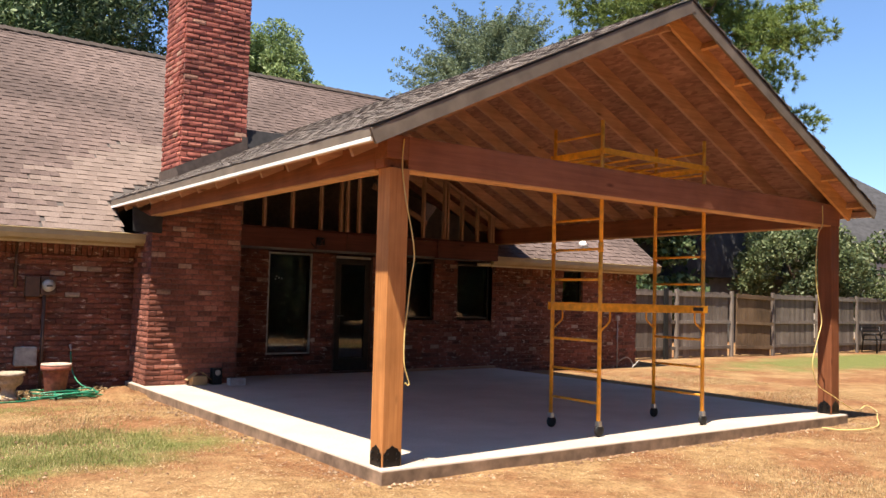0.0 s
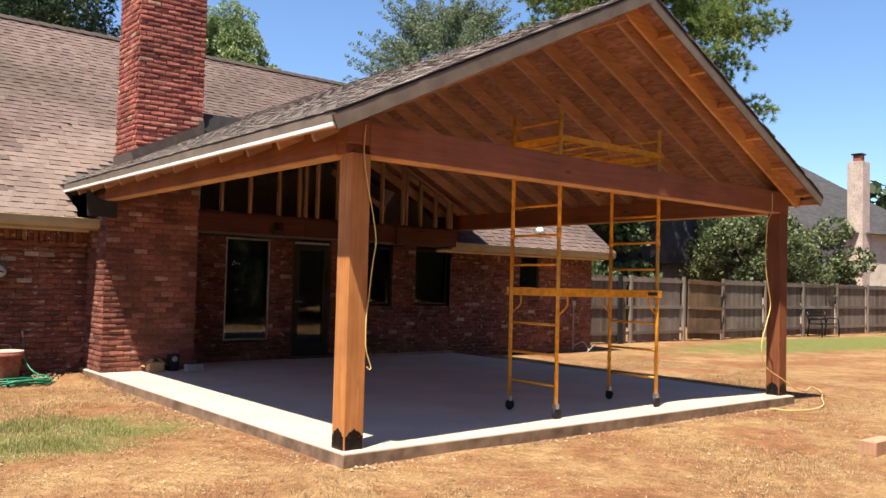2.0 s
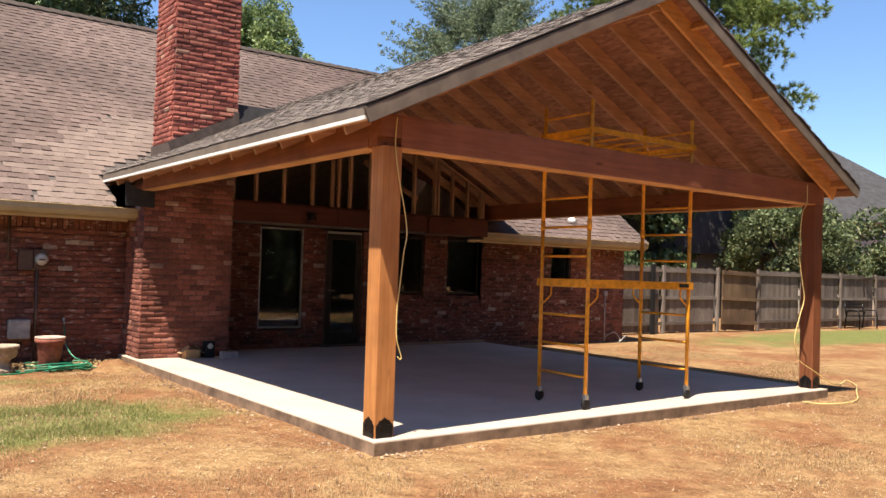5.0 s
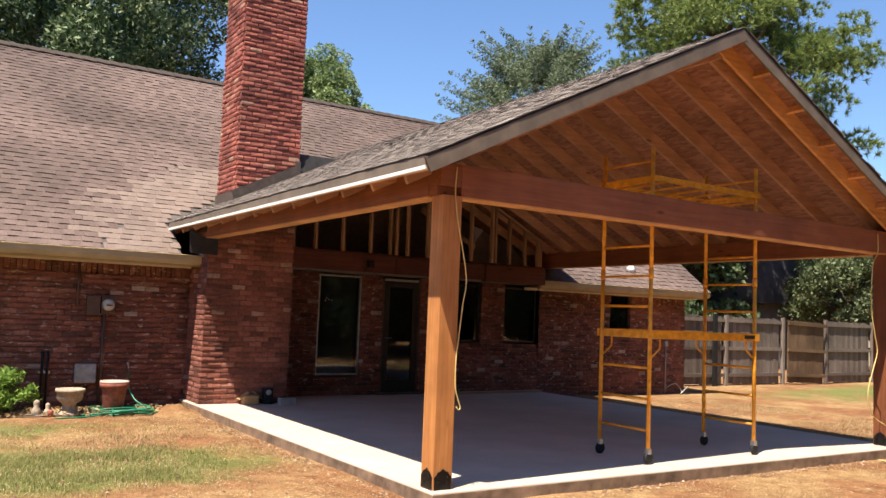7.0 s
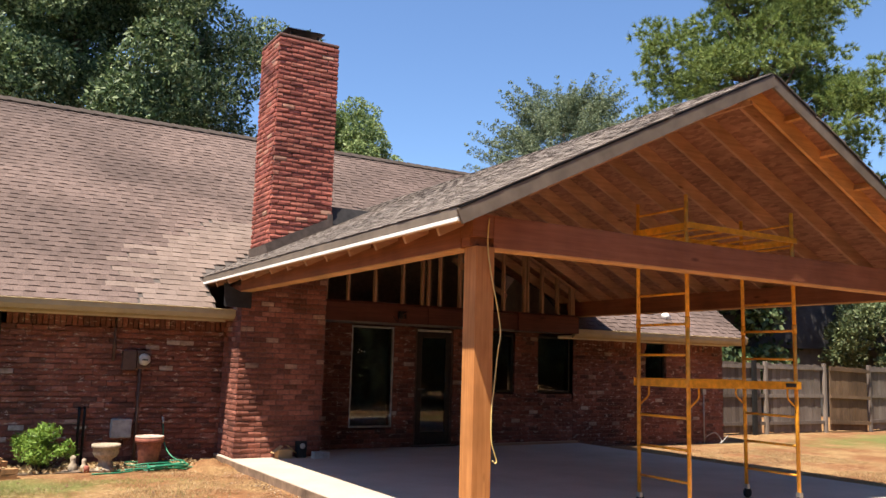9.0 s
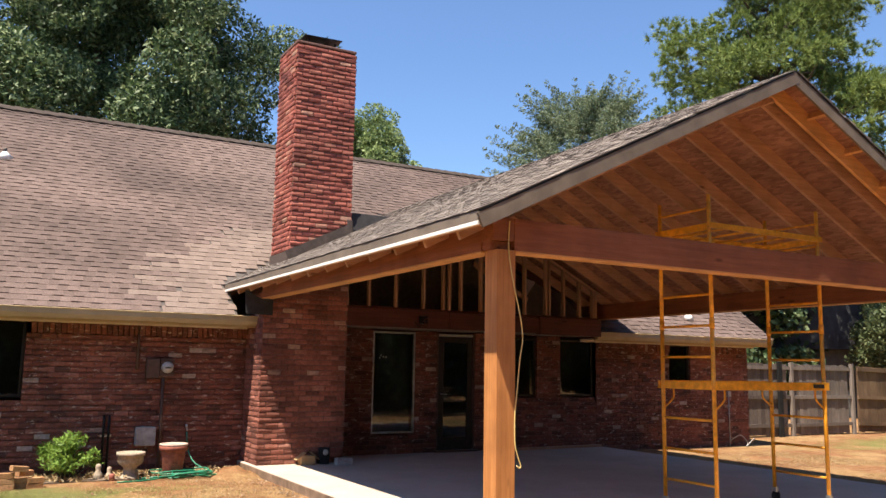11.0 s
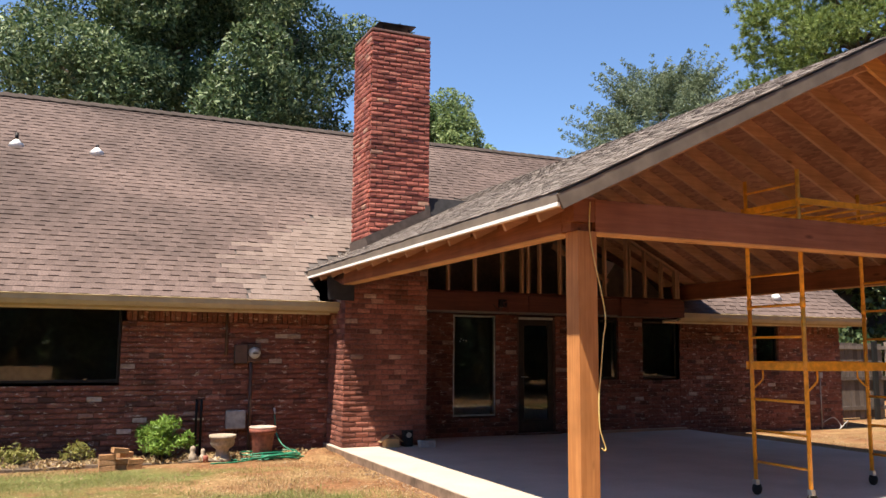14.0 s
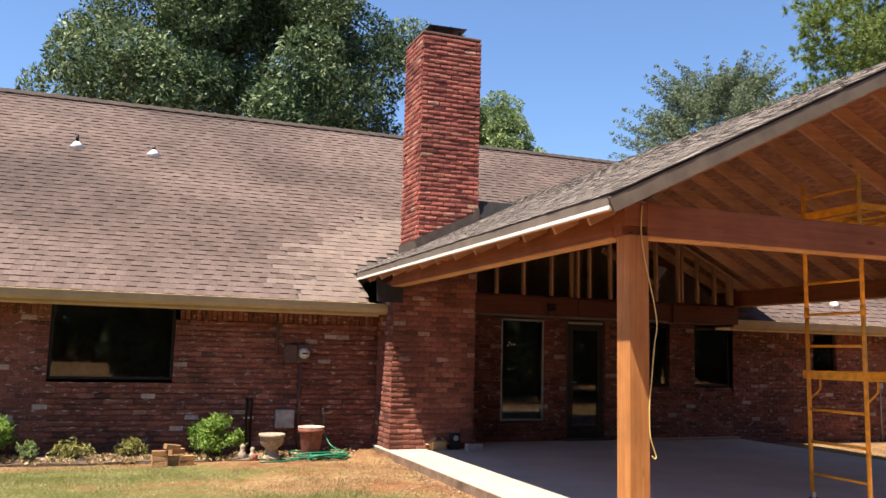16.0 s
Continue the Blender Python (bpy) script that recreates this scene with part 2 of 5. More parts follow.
def spot(nt, x, y, rx, ry):
    """1 inside an uneven patch of the ground round (x, y), 0 outside it."""
    g = nt.nodes.new("ShaderNodeNewGeometry").outputs["Position"]
    mp = nt.nodes.new("ShaderNodeMapping")
    mp.inputs["Location"].default_value = (-x / rx, -y / ry, 0)
    mp.inputs["Scale"].default_value = (1 / rx, 1 / ry, 0)
    nt.links.new(g, mp.inputs["Vector"])
    ln = nt.nodes.new("ShaderNodeVectorMath")
    ln.operation = "LENGTH"
    nt.links.new(mp.outputs["Vector"], ln.inputs[0])
    wob = noise_tex(nt, coords(nt), 1.3, 5, 0.7)
    ad = nt.nodes.new("ShaderNodeMath")
    ad.operation = "MULTIPLY_ADD"
    ad.inputs[1].default_value = 1.4
    nt.links.new(wob, ad.inputs[0])
    nt.links.new(ln.outputs["Value"], ad.inputs[2])
    return ramp(nt, ad.outputs[0], [(0.0, (1, 1, 1)), (1.0, (0, 0, 0))]), ad


GRASS_SPOTS = ((-2.1, 2.6, 1.7, 1.1), (-4.6, 3.2, 2.6, 1.2), (22.0, 6.0, 9.0, 1.9), (-6.5, 4.0, 3.0, 1.2), (8.8, -1.2, 0.9, 0.5), (-4.6, 5.3, 3.0, 0.8))


def ground_material():
    m, nt, b = mat_base("dry_lawn", 0.95, 0, 0.1)
    big = noise_tex(nt, coords(nt), 0.8, 6, 0.65)
    mid = noise_tex(nt, coords(nt), 5.5, 6, 0.7)
    fine = noise_tex(nt, coords(nt), 42, 5, 0.7)
    soil = ramp(nt, mid, [(0.3, (0.175, 0.080, 0.040)), (0.7, (0.345, 0.178, 0.092))])
    straw = ramp(nt, mid, [(0.3, (0.24, 0.14, 0.068)), (0.7, (0.44, 0.295, 0.155))])
    c = mix(nt, "MIX", ramp(nt, big, [(0.42, (0, 0, 0)), (0.58, (1, 1, 1))]), soil, straw)
    green = ramp(nt, fine, [(0.3, (0.10, 0.125, 0.04)), (0.7, (0.22, 0.225, 0.08))])
    for s in GRASS_SPOTS:
        col, ad = spot(nt, *s)
        rr = nt.nodes.new("ShaderNodeMapRange")
        rr.inputs["From Min"].default_value = 1.85
        rr.inputs["From Max"].default_value = 1.35
        nt.links.new(ad.outputs[0], rr.inputs["Value"])
        c = mix(nt, "MIX", rr.outputs["Result"], c, green)
    c = mix(nt, "MULTIPLY", 1.0, c, ramp(nt, fine, [(0.25, (0.48, 0.45, 0.42)), (0.7, (1.25, 1.22, 1.17))]))
    nt.links.new(c, b.inputs["Base Color"])
    bump(nt, b, mid, 1.0, 0.12)
    return m


def leaf_material(name, stops, rough=0.55):
    m, nt, b = mat_base(name, rough, 0, 0.3)
    c = ramp(nt, rand(nt, False), stops)
    nt.links.new(c, b.inputs["Base Color"])
    tr = nt.nodes.new("ShaderNodeBsdfTranslucent")
    nt.links.new(c, tr.inputs["Color"])
    ms = nt.nodes.new("ShaderNodeMixShader")
    ms.inputs[0].default_value = 0.28
    nt.links.new(b.outputs[0], ms.inputs[1])
    nt.links.new(tr.outputs[0], ms.inputs[2])
    nt.links.new(ms.outputs[0], nt.nodes["Material Output"].inputs["Surface"])
    return m


def glass_material():
    m, nt, b = mat_base("window_glass", 0.02, 0, 0.5)
    b.inputs["Base Color"].default_value = (0.78, 0.82, 0.80, 1)
    b.inputs["Transmission Weight"].default_value = 1.0
    b.inputs["IOR"].default_value = 1.5
    return m


M_OSB = osb_material()
M_CONCRETE = concrete_material()
M_GROUND = ground_material()
M_GLASS = glass_material()
M_LEAF_OAK = leaf_material("oak_leaf", [(0.0, (0.024, 0.048, 0.018)), (0.5, (0.065, 0.11, 0.044)), (0.8, (0.16, 0.22, 0.10)), (1.0, (0.30, 0.37, 0.20))])
M_LEAF_GREEN = leaf_material("green_leaf", [(0.0, (0.08, 0.13, 0.045)), (1.0, (0.30, 0.38, 0.155))])
M_HEDGE = leaf_material("hedge_leaf", [(0.0, (0.04, 0.062, 0.024)), (0.7, (0.11, 0.14, 0.06)), (1.0, (0.26, 0.29, 0.15))])
M_LEAF_GREY = leaf_material("grey_leaf", [(0.0, (0.07, 0.10, 0.055)), (1.0, (0.22, 0.27, 0.16))])
M_NEEDLE = leaf_material("pine_needle", [(0.0, (0.06, 0.105, 0.03)), (1.0, (0.28, 0.35, 0.10))])
M_BUSH = leaf_material("bright_shrub_leaf", [(0.0, (0.07, 0.145, 0.02)), (1.0, (0.27, 0.41, 0.08))])
M_BUSH_DRY = leaf_material("dry_shrub_leaf", [(0.0, (0.12, 0.14, 0.03)), (1.0, (0.36, 0.32, 0.10))])
M_BLADE = leaf_material("grass_blade", [(0.0, (0.13, 0.17, 0.045)), (0.5, (0.25, 0.26, 0.085)), (1.0, (0.46, 0.40, 0.18))], 0.8)
M_STRAW = leaf_material("dry_blade", [(0.0, (0.198, 0.117, 0.059)), (0.5, (0.378, 0.261, 0.131)), (1.0, (0.558, 0.432, 0.252))], 0.8)
M_CLIP = leaf_material("dry_clipping", [(0.0, (0.16, 0.09, 0.05)), (0.25, (0.42, 0.28, 0.15)), (1.0, (0.68, 0.54, 0.34))], 0.8)
M_FARLEAF = leaf_material("far_leaf", [(0.0, (0.02, 0.035, 0.014)), (1.0, (0.05, 0.08, 0.03))])


# ---- mesh helpers ----
BULGE_FACES = ((0, 1, 6, 5), (1, 2, 7, 6), (2, 3, 8, 7), (3, 4, 9, 8), (0, 4, 3, 2, 1), (5, 6, 7, 8, 9))


def bulged(a, b, z, hb, front, back, bulge, j):
    """The ten corners of a rough brick whose face swells between its bed joints."""
    out = []
    mid = random.uniform(-0.35, 0.25) * hb
    swell = bulge * random.uniform(0.5, 1.4)
    for x in (a, b):
        for y, zz in ((back, z - hb), (front, z - hb), (front - swell, z + mid), (front + 0.25 * bulge, z + hb), (back, z + hb)):
            k = j if y < back else 0.0
            out.append((x + random.uniform(-k, k), y + random.uniform(-k, k) * 0.6, zz + random.uniform(-k, k)))
    return out



def box(bm, x0, y0, z0, x1, y1, z1):
    vs = [bm.verts.new((x, y, z)) for x in (x0, x1) for y in (y0, y1) for z in (z0, z1)]
    for f in ((0, 1, 3, 2), (4, 6, 7, 5), (0, 4, 5, 1), (2, 3, 7, 6), (0, 2, 6, 4), (1, 5, 7, 3)):
        bm.faces.new([vs[i] for i in f])


def boxed(*b, bevel=0.0):
    bm = bmesh.new()
    box(bm, *b)
    if bevel:
        bmesh.ops.bevel(bm, geom=bm.edges[:], offset=bevel, segments=2, affect="EDGES", profile=0.6)
    return bm


def beam(p, q, width, height, up=(0, 0, 1), bevel=0.0):
    """A squared timber from p to q (axis through its middle)."""
    p, q, up = Vector(p), Vector(q), Vector(up)
    d = (q - p).normalized()
    s = d.cross(up).normalized()
    u = s.cross(d)
    bm = bmesh.new()
    vs = []
    for e in (p, q):
        for a, b in ((-1, -1), (1, -1), (1, 1), (-1, 1)):
            vs.append(bm.verts.new(e + s * a * width / 2 + u * b * height / 2))
    for f in ((0, 1, 2, 3), (7, 6, 5, 4), (0, 4, 5, 1), (1, 5, 6, 2), (2, 6, 7, 3), (3, 7, 4, 0)):
        bm.faces.new([vs[i] for i in f])
    bmesh.ops.recalc_face_normals(bm, faces=bm.faces[:])
    if bevel:
        bmesh.ops.bevel(bm, geom=bm.edges[:], offset=bevel, segments=2, affect="EDGES", profile=0.6)
    return bm


def tube(points, radius, sides=8, bm=None, closed_ends=True):
    bm = bm or bmesh.new()
    pts = [Vector(p) for p in points]
    rings = []
    for i, p in enumerate(pts):
        d = (pts[min(i + 1, len(pts) - 1)] - pts[max(i - 1, 0)]).normalized()
        a = d.orthogonal().normalized()
        if rings:
            a = (last - d * last.dot(d)).normalized()
        last = a
        b = d.cross(a)
        r = radius[i] if isinstance(radius, (list, tuple)) else radius
        rings.append([bm.verts.new(p + (a * math.cos(k * math.tau / sides) + b * math.sin(k * math.tau / sides)) * r) for k in range(sides)])
    for r0, r1 in zip(rings, rings[1:]):
        for k in range(sides):
            bm.faces.new((r0[k], r0[(k + 1) % sides], r1[(k + 1) % sides], r1[k])).smooth = True
    if closed_ends:
        bm.faces.new(rings[0][::-1])
        bm.faces.new(rings[-1])
    return bm


def spline(points, steps=6):
    """Points along a smooth line through the given ones."""
    p = [Vector(q) for q in points]
    p = [2 * p[0] - p[1]] + p + [2 * p[-1] - p[-2]]
    out = []
    for i in range(1, len(p) - 2):
        for k in range(steps):
            t = k / steps
            a, b, c, d = p[i - 1], p[i], p[i + 1], p[i + 2]
            out.append(0.5 * (2 * b + (c - a) * t + (2 * a - 5 * b + 4 * c - d) * t * t + (3 * b - a - 3 * c + d) * t ** 3))
    return out + [p[-2]]


def turned(profile, sides=24, bm=None, at=(0, 0, 0)):
    """A turned body from (radius, height) pairs."""
    bm = bm or bmesh.new()
    rings = [[bm.verts.new((at[0] + r * math.cos(k * math.tau / sides), at[1] + r * math.sin(k * math.tau / sides), at[2] + z)) for k in range(sides)] for r, z in profile]
    for r0, r1 in zip(rings, rings[1:]):
        for k in range(sides):
            bm.faces.new((r0[k], r0[(k + 1) % sides], r1[(k + 1) % sides], r1[k])).smooth = True
    bm.faces.new(rings[0][::-1])
    bm.faces.new(rings[-1])
    return bm


def mesh_of(bm, name, material):
    me = bpy.data.meshes.new(name)
    bm.to_mesh(me)
    bm.free()
    me.materials.append(material)
    return me


def part(name, bm, material, parent=None, label=""):
    ob = new(name, mesh_of(bm, name, material))
    if parent:
        ob.parent = parent
    if label:
        ob["label"] = label
    return ob


def raw(name, verts, faces, material, parent=None, kind=""):
    me = bpy.data.meshes.new(name)
    me.from_pydata(verts, [], faces)
    me.materials.append(material)
    ob = new(name, me)
    if parent:
        ob.parent = parent
    if kind:
        ob["kind"] = kind
    return ob


def thing(name, label, category, group="", at=(0, 0, 0), kind=""):
    e = new(name)
    e.location = at
    e.empty_display_size = 0.1
    return tagged(e, label, category, group, kind)


def holed_wall(bm, x0, x1, y0, y1, z0, z1, holes):
    """A wall along x with openings (x0, x1, z0, z1) right through it."""
    xs = sorted({x0, x1, *[h[0] for h in holes], *[h[1] for h in holes]})
    for a, b in zip(xs, xs[1:]):
        mid = (a + b) / 2
        cuts = sorted((h[2], h[3]) for h in holes if h[0] < mid < h[1])
        z = z0
        for c0, c1 in cuts:
            if c0 > z + 1e-4:
                box(bm, a, y0, z, b, y1, c0)
            z = c1
        if z1 > z + 1e-4:
            box(bm, a, y0, z, b, y1, z1)


BOX_FACES = ((0, 1, 3, 2), (4, 6, 7, 5), (0, 4, 5, 1), (2, 3, 7, 6), (0, 2, 6, 4), (1, 5, 7, 3))


def brick_mesh(name, length, depth, height, jitter, material, bulge=0.0):
    me = bpy.data.meshes.new(name)
    me.from_pydata(bulged(-length / 2, length / 2, 0.0, height / 2, -depth, 0.0, bulge, jitter), [], BULGE_FACES)
    me.materials.append(material)
    return me


def lay_bricks(parent, origin, turn, width, height, mats, holes=(), pick=None, course=0.0775, length=0.205, joint=0.012, proud=0.018, jitter=0.003, wild=0.006, bulge=0.003, name="brick"):
    """A running bond on a face that looks along -y before it is turned. Bricks that pick() takes are objects of their own; the rest is one mesh."""
    m = Matrix.Translation(origin) @ Matrix.Rotation(radians(turn), 4, "Z")
    variants = [brick_mesh(name, length - joint, 0.09, course - joint, jitter, mats[0], bulge) for _ in range(10)] if pick else []
    verts, faces = [], []
    for r in range(int(height / course + 0.5)):
        z = (r + 0.5) * course
        u = -length / 2 if r % 2 else 0.0
        u += random.uniform(-0.01, 0.01)
        while u < width:
            a, b = max(u, 0.0) + joint / 2, min(u + length, width) - joint / 2
            u += length
            c = (a + b) / 2
            if b - a < 0.03:
                continue
            cut = False
            for h in holes:
                if h[2] - 0.03 < z < h[3] + 0.03 and a < h[1] and b > h[0]:
                    if a < h[0] - 0.03:
                        b = h[0]
                    elif b > h[1] + 0.03:
                        a = h[1]
                    else:
                        cut = True
            if cut:
                continue
            c = (a + b) / 2
            out = random.uniform(-wild, wild)
            if pick and b - a > length - joint - 0.004 and pick(c, z):
                ob = new(name, random.choice(variants))
                ob.parent = parent
                ob.matrix_basis = m @ Matrix.Translation((c, 0.09 - proud + out, z)) @ Matrix.Rotation(random.uniform(-0.012, 0.012), 4, "Y")
                continue
            n = len(verts)
            hb = (course - joint) / 2
            verts += [m @ Vector(q) for q in bulged(a, b, z, hb, -proud + out, 0.05, bulge, jitter)]
            faces += [tuple(n + i for i in f) for f in BULGE_FACES]
    return raw(name + "_field", verts, faces, mats[1], parent, "stuff")


def lay_shingles(parent, origin, along, up, width, length, mats, keep, pick, tab=0.31, expo=0.142, thick=1.0):
    """Overlapping shingle tabs on a slope; keep() clips them, pick() makes objects of some."""
    o, a, u = Vector(origin), Vector(along).normalized(), Vector(up).normalized()
    n = a.cross(u).normalized()
    if n.z < 0:
        n = -n
    verts, faces = [], []
    basis = Matrix((a, u, n)).transposed().to_4x4()
    variants = []
    for k in range(6):
        w = tab + 0.002
        me = bpy.data.meshes.new("shingle")
        d = random.uniform(-0.004, 0.004)
        up_ = 0.006 + (0.026 if k % 2 else 0.010) * thick
        me.from_pydata([(-w / 2, d, 0.004), (w / 2, d, 0.004), (w / 2, expo + 0.03, 0), (-w / 2, expo + 0.03, 0), (-w / 2, d, up_), (w / 2, d, up_), (w / 2, expo + 0.03, 0.006), (-w / 2, expo + 0.03, 0.006)], [],
                       [(4, 5, 6, 7), (0, 1, 5, 4), (1, 2, 6, 5), (3, 0, 4, 7)])
        me.materials.append(mats[0])
        variants.append(me)
    rows = int(length / expo)
    for r in range(rows):
        v = r * expo
        s = (r % 3) * tab / 3 - 2 * tab + random.uniform(-0.02, 0.02)
        odd = (r // 2) % 2
        while s < width:
            odd = 1 - odd if random.random() < 0.9 else odd
            l, r_ = max(s, -0.012), min(s + tab, width + 0.012)
            c = (l + r_) / 2
            s += tab
            if r_ - l < 0.03:
                continue
            p = o + a * c + u * v
            if not keep(p):
                continue
            if r_ - l > tab - 0.001 and pick(p):
                ob = new("shingle", variants[random.randrange(3) * 2 + odd])
                ob.parent = parent
                ob.matrix_basis = Matrix.Translation(p) @ basis
                continue
            k = len(verts)
            w = (r_ - l) / 2 + 0.001
            lift = 0.006 + (random.uniform(0.020, 0.030) if odd else 0.010) * thick
            d = random.uniform(-0.004, 0.004)
            for x, y, z in ((-w, d, 0.003), (w, d, 0.003), (w, expo + 0.03, 0), (-w, expo + 0.03, 0), (-w, d, lift), (w, d, lift), (w, expo + 0.03, 0.006), (-w, expo + 0.03, 0.006)):
                verts.append(p + a * x + u * y + n * z)
            faces += [(k + 4, k + 5, k + 6, k + 7), (k, k + 1, k + 5, k + 4), (k + 1, k + 2, k + 6, k + 5), (k + 3, k, k + 4, k + 7)]
    return raw("shingle_field", verts, faces, mats[1], parent, "stuff")


# ---- ground ----
GZ = -0.12
bm = bmesh.new()
nx = 60
xs = [-2200, -400, -90] + [-30 + i * 1.2 for i in range(nx)] + [90, 400, 2200]
ys = [-2200, -400, -90] + [-25 + i * 1.2 for i in range(nx)] + [90, 400, 2200]
grid = [[bm.verts.new((x, y, GZ + (0.03 * noise.noise((x * 0.35, y * 0.35, 3.1)) + 0.015 * noise.noise((x * 1.1, y * 1.1, 9)) if -28 < x < 40 and -24 < y < 45 else 0))) for y in ys] for x in xs]
for i in range(len(xs) - 1):
    for j in range(len(ys) - 1):
        bm.faces.new((grid[i][j], grid[i + 1][j], grid[i + 1][j + 1], grid[i][j + 1])).smooth = True
tagged(part("ground", bm, M_GROUND), "dry tan lawn with bare reddish soil and green patches", "ground", kind="structure")

bm = bmesh.new()
bmesh.ops.create_grid(bm, x_segments=16, y_segments=16, size=1.0)
for v in bm.verts:
    d = math.hypot(v.co.x, v.co.y)
    z = 0.165 * max(0.0, 1 - d) ** 0.8 * (1 + 0.35 * noise.noise(v.co * 3.1)) - 0.03
    v.co = Vector((-0.33 + v.co.x * 0.42, 6.36 + v.co.y * 0.75, GZ + z))
for f in bm.faces:
    f.smooth = True
tagged(part("soil_mound", bm, M_GROUND), "low mound of loose reddish soil against the slab", "soil", kind="structure")
slab = part("patio_slab", boxed(-0.058, -0.097, -0.35, 7.05, 7.2, 0.0, bevel=0.012), M_CONCRETE)
part("edge_face", boxed(-0.061, -0.100, -0.35, 7.053, 7.19, -0.014, bevel=0.003), M_SLABEDGE, slab, "soil-stained slab edge")
tagged(slab, "new pale concrete patio slab beside the brick house", "patio", kind="structure")

# ---- main house ----
YW, EY, EZ, RY, RZ = 7.2, 6.69, 2.20, 12.29, 6.40
PITCH = (RZ - EZ) / (RY - EY)
HX0, HX1 = -11.0, 11.4
RX, RH, REAVE, RS = 3.50, 4.605, 2.704, 0.492
BIGWIN = (-4.80, -3.11, 0.957, 2.055)
WIN_A = (2.20, 3.02, 0.34, 2.07)
DOOR = (3.45, 4.24, 0.0, 2.06)
WIN_B = (4.92, 5.62, 0.95, 2.05)
WIN_C = (6.17, 7.02, 0.95, 2.05)
WINGWIN = (9.03, 9.64, 1.22, 2.04)
HOLES = (BIGWIN, WIN_A, DOOR, WIN_B, WIN_C, WINGWIN)

wall = thing("wall_south", "dark red brick house wall with pale washed bricks", "wall", kind="structure")
bm = bmesh.new()
holed_wall(bm, HX0, 1.36, YW + 0.012, YW + 0.24, -0.4, 2.16, HOLES)
holed_wall(bm, 1.36, 7.05, YW + 0.012, YW + 0.24, -0.4, 2.16, HOLES)
holed_wall(bm, 7.05, HX1, YW + 0.012, YW + 0.24, -0.4, 2.16, HOLES)
part("masonry", bm, M_WMORTAR, wall)
for nm, b in (("wall_west", (HX0 - 0.2, YW, -0.4, HX0, 17.4, 2.2)), ("wall_east", (HX1 - 0.24, YW + 0.245, -0.4, HX1, 17.4, 2.2)), ("wall_north", (HX0, 17.4, -0.4, HX1, 17.6, 2.2))):
    tagged(part(nm, boxed(*b), M_WBRICK_J), "plain brick house wall", "wall", kind="structure")
bm = bmesh.new()
for x in (HX1 - 0.2, HX0):
    vs = [bm.verts.new(p) for p in ((x, YW, 2.2), (x, 17.4, 2.2), (x, RY, RZ - 0.15), (x + 0.2, YW, 2.2), (x + 0.2, 17.4, 2.2), (x + 0.2, RY, RZ - 0.15))]
    for f in ((0, 1, 2), (5, 4, 3), (0, 3, 4, 1), (1, 4, 5, 2), (2, 5, 3, 0)):
        bm.faces.new([vs[i] for i in f])
tagged(part("gable_wall", bm, M_TRIM), "cream boarded gable ends of the house", "wall", kind="structure")
tagged(part("ceiling", boxed(HX0, 7.44, 2.17, HX1 - 0.25, 17.4, 2.2), M_DARK), "dark plain ceiling inside the house", "ceiling", kind="structure")
tagged(part("floor", boxed(HX0, 7.44, -0.06, HX1 - 0.25, 17.4, -0.02), M_DARK), "dark floor inside the house", "floor", kind="structure")
tagged(part("partition", boxed(HX0, 10.4, -0.02, HX1 - 0.25, 10.5, 2.17), M_DARK), "plain dark wall inside the house", "wall", kind="structure")


def house_z(y):
    return EZ + PITCH * (y - EY)


def cover_z(x):
    return RH - RS * abs(x - RX)


roof = thing("roof_main", "weathered brown asphalt shingle roof of the house", "roof", kind="structure")
bm = bmesh.new()
YV0, YVR = EY + (REAVE - EZ) / PITCH, EY + (RH - EZ) / PITCH


def slope_poly(bm, pts, thick=0.03):
    top = [bm.verts.new((x, y, house_z(y) - 0.004)) for x, y in pts]
    low = [bm.verts.new((x, y, house_z(y) - thick)) for x, y in pts]
    bm.faces.new(top)
    bm.faces.new(low[::-1])
    for i in range(len(pts)):
        j = (i + 1) % len(pts)
        bm.faces.new((top[i], low[i], low[j], top[j]))


slope_poly(bm, [(HX0 - 0.3, EY), (-0.363, EY), (-0.363, RY), (HX0 - 0.3, RY)])
slope_poly(bm, [(-0.363, EY), (-0.30, EY), (-0.30, YV0), (-0.363, YV0)])
slope_poly(bm, [(-0.363, YV0), (RX, YVR), (7.363, YV0), (7.363, RY), (-0.363, RY)])
slope_poly(bm, [(6.66, EY), (HX1 + 0.2, EY), (HX1 + 0.2, RY), (7.363, RY), (7.363, YV0), (6.66, YV0 + 0.45)])
part("deck", bm, M_UNDERLAY, roof)
bm = bmesh.new()
vs = [bm.verts.new(p) for p in ((HX0 - 0.3, RY, RZ), (HX1 + 0.2, RY, RZ), (HX1 + 0.2, 17.9, EZ), (HX0 - 0.3, 17.9, EZ))]
bm.faces.new(vs)
bmesh.ops.solidify(bm, geom=bm.faces[:], thickness=0.03)
part("back_slope", bm, M_SHINGLE_J, roof)
# ridge caps, one over the other
cap = bpy.data.meshes.new("ridge_cap")
cap.from_pydata([(-0.16, -0.13, -0.075), (0.16, -0.13, -0.095), (-0.16, 0, 0.03), (0.16, 0, 0.012), (-0.16, 0.13, -0.075), (0.16, 0.13, -0.095)], [], [(0, 1, 3, 2), (2, 3, 5, 4)])
cap.materials.append(M_RIDGE)
for i in range(86):
    ob = new("ridge_cap", cap)
    ob.parent = roof
    ob.location = (HX0 - 0.2 + i * 0.265, RY, RZ + 0.045)

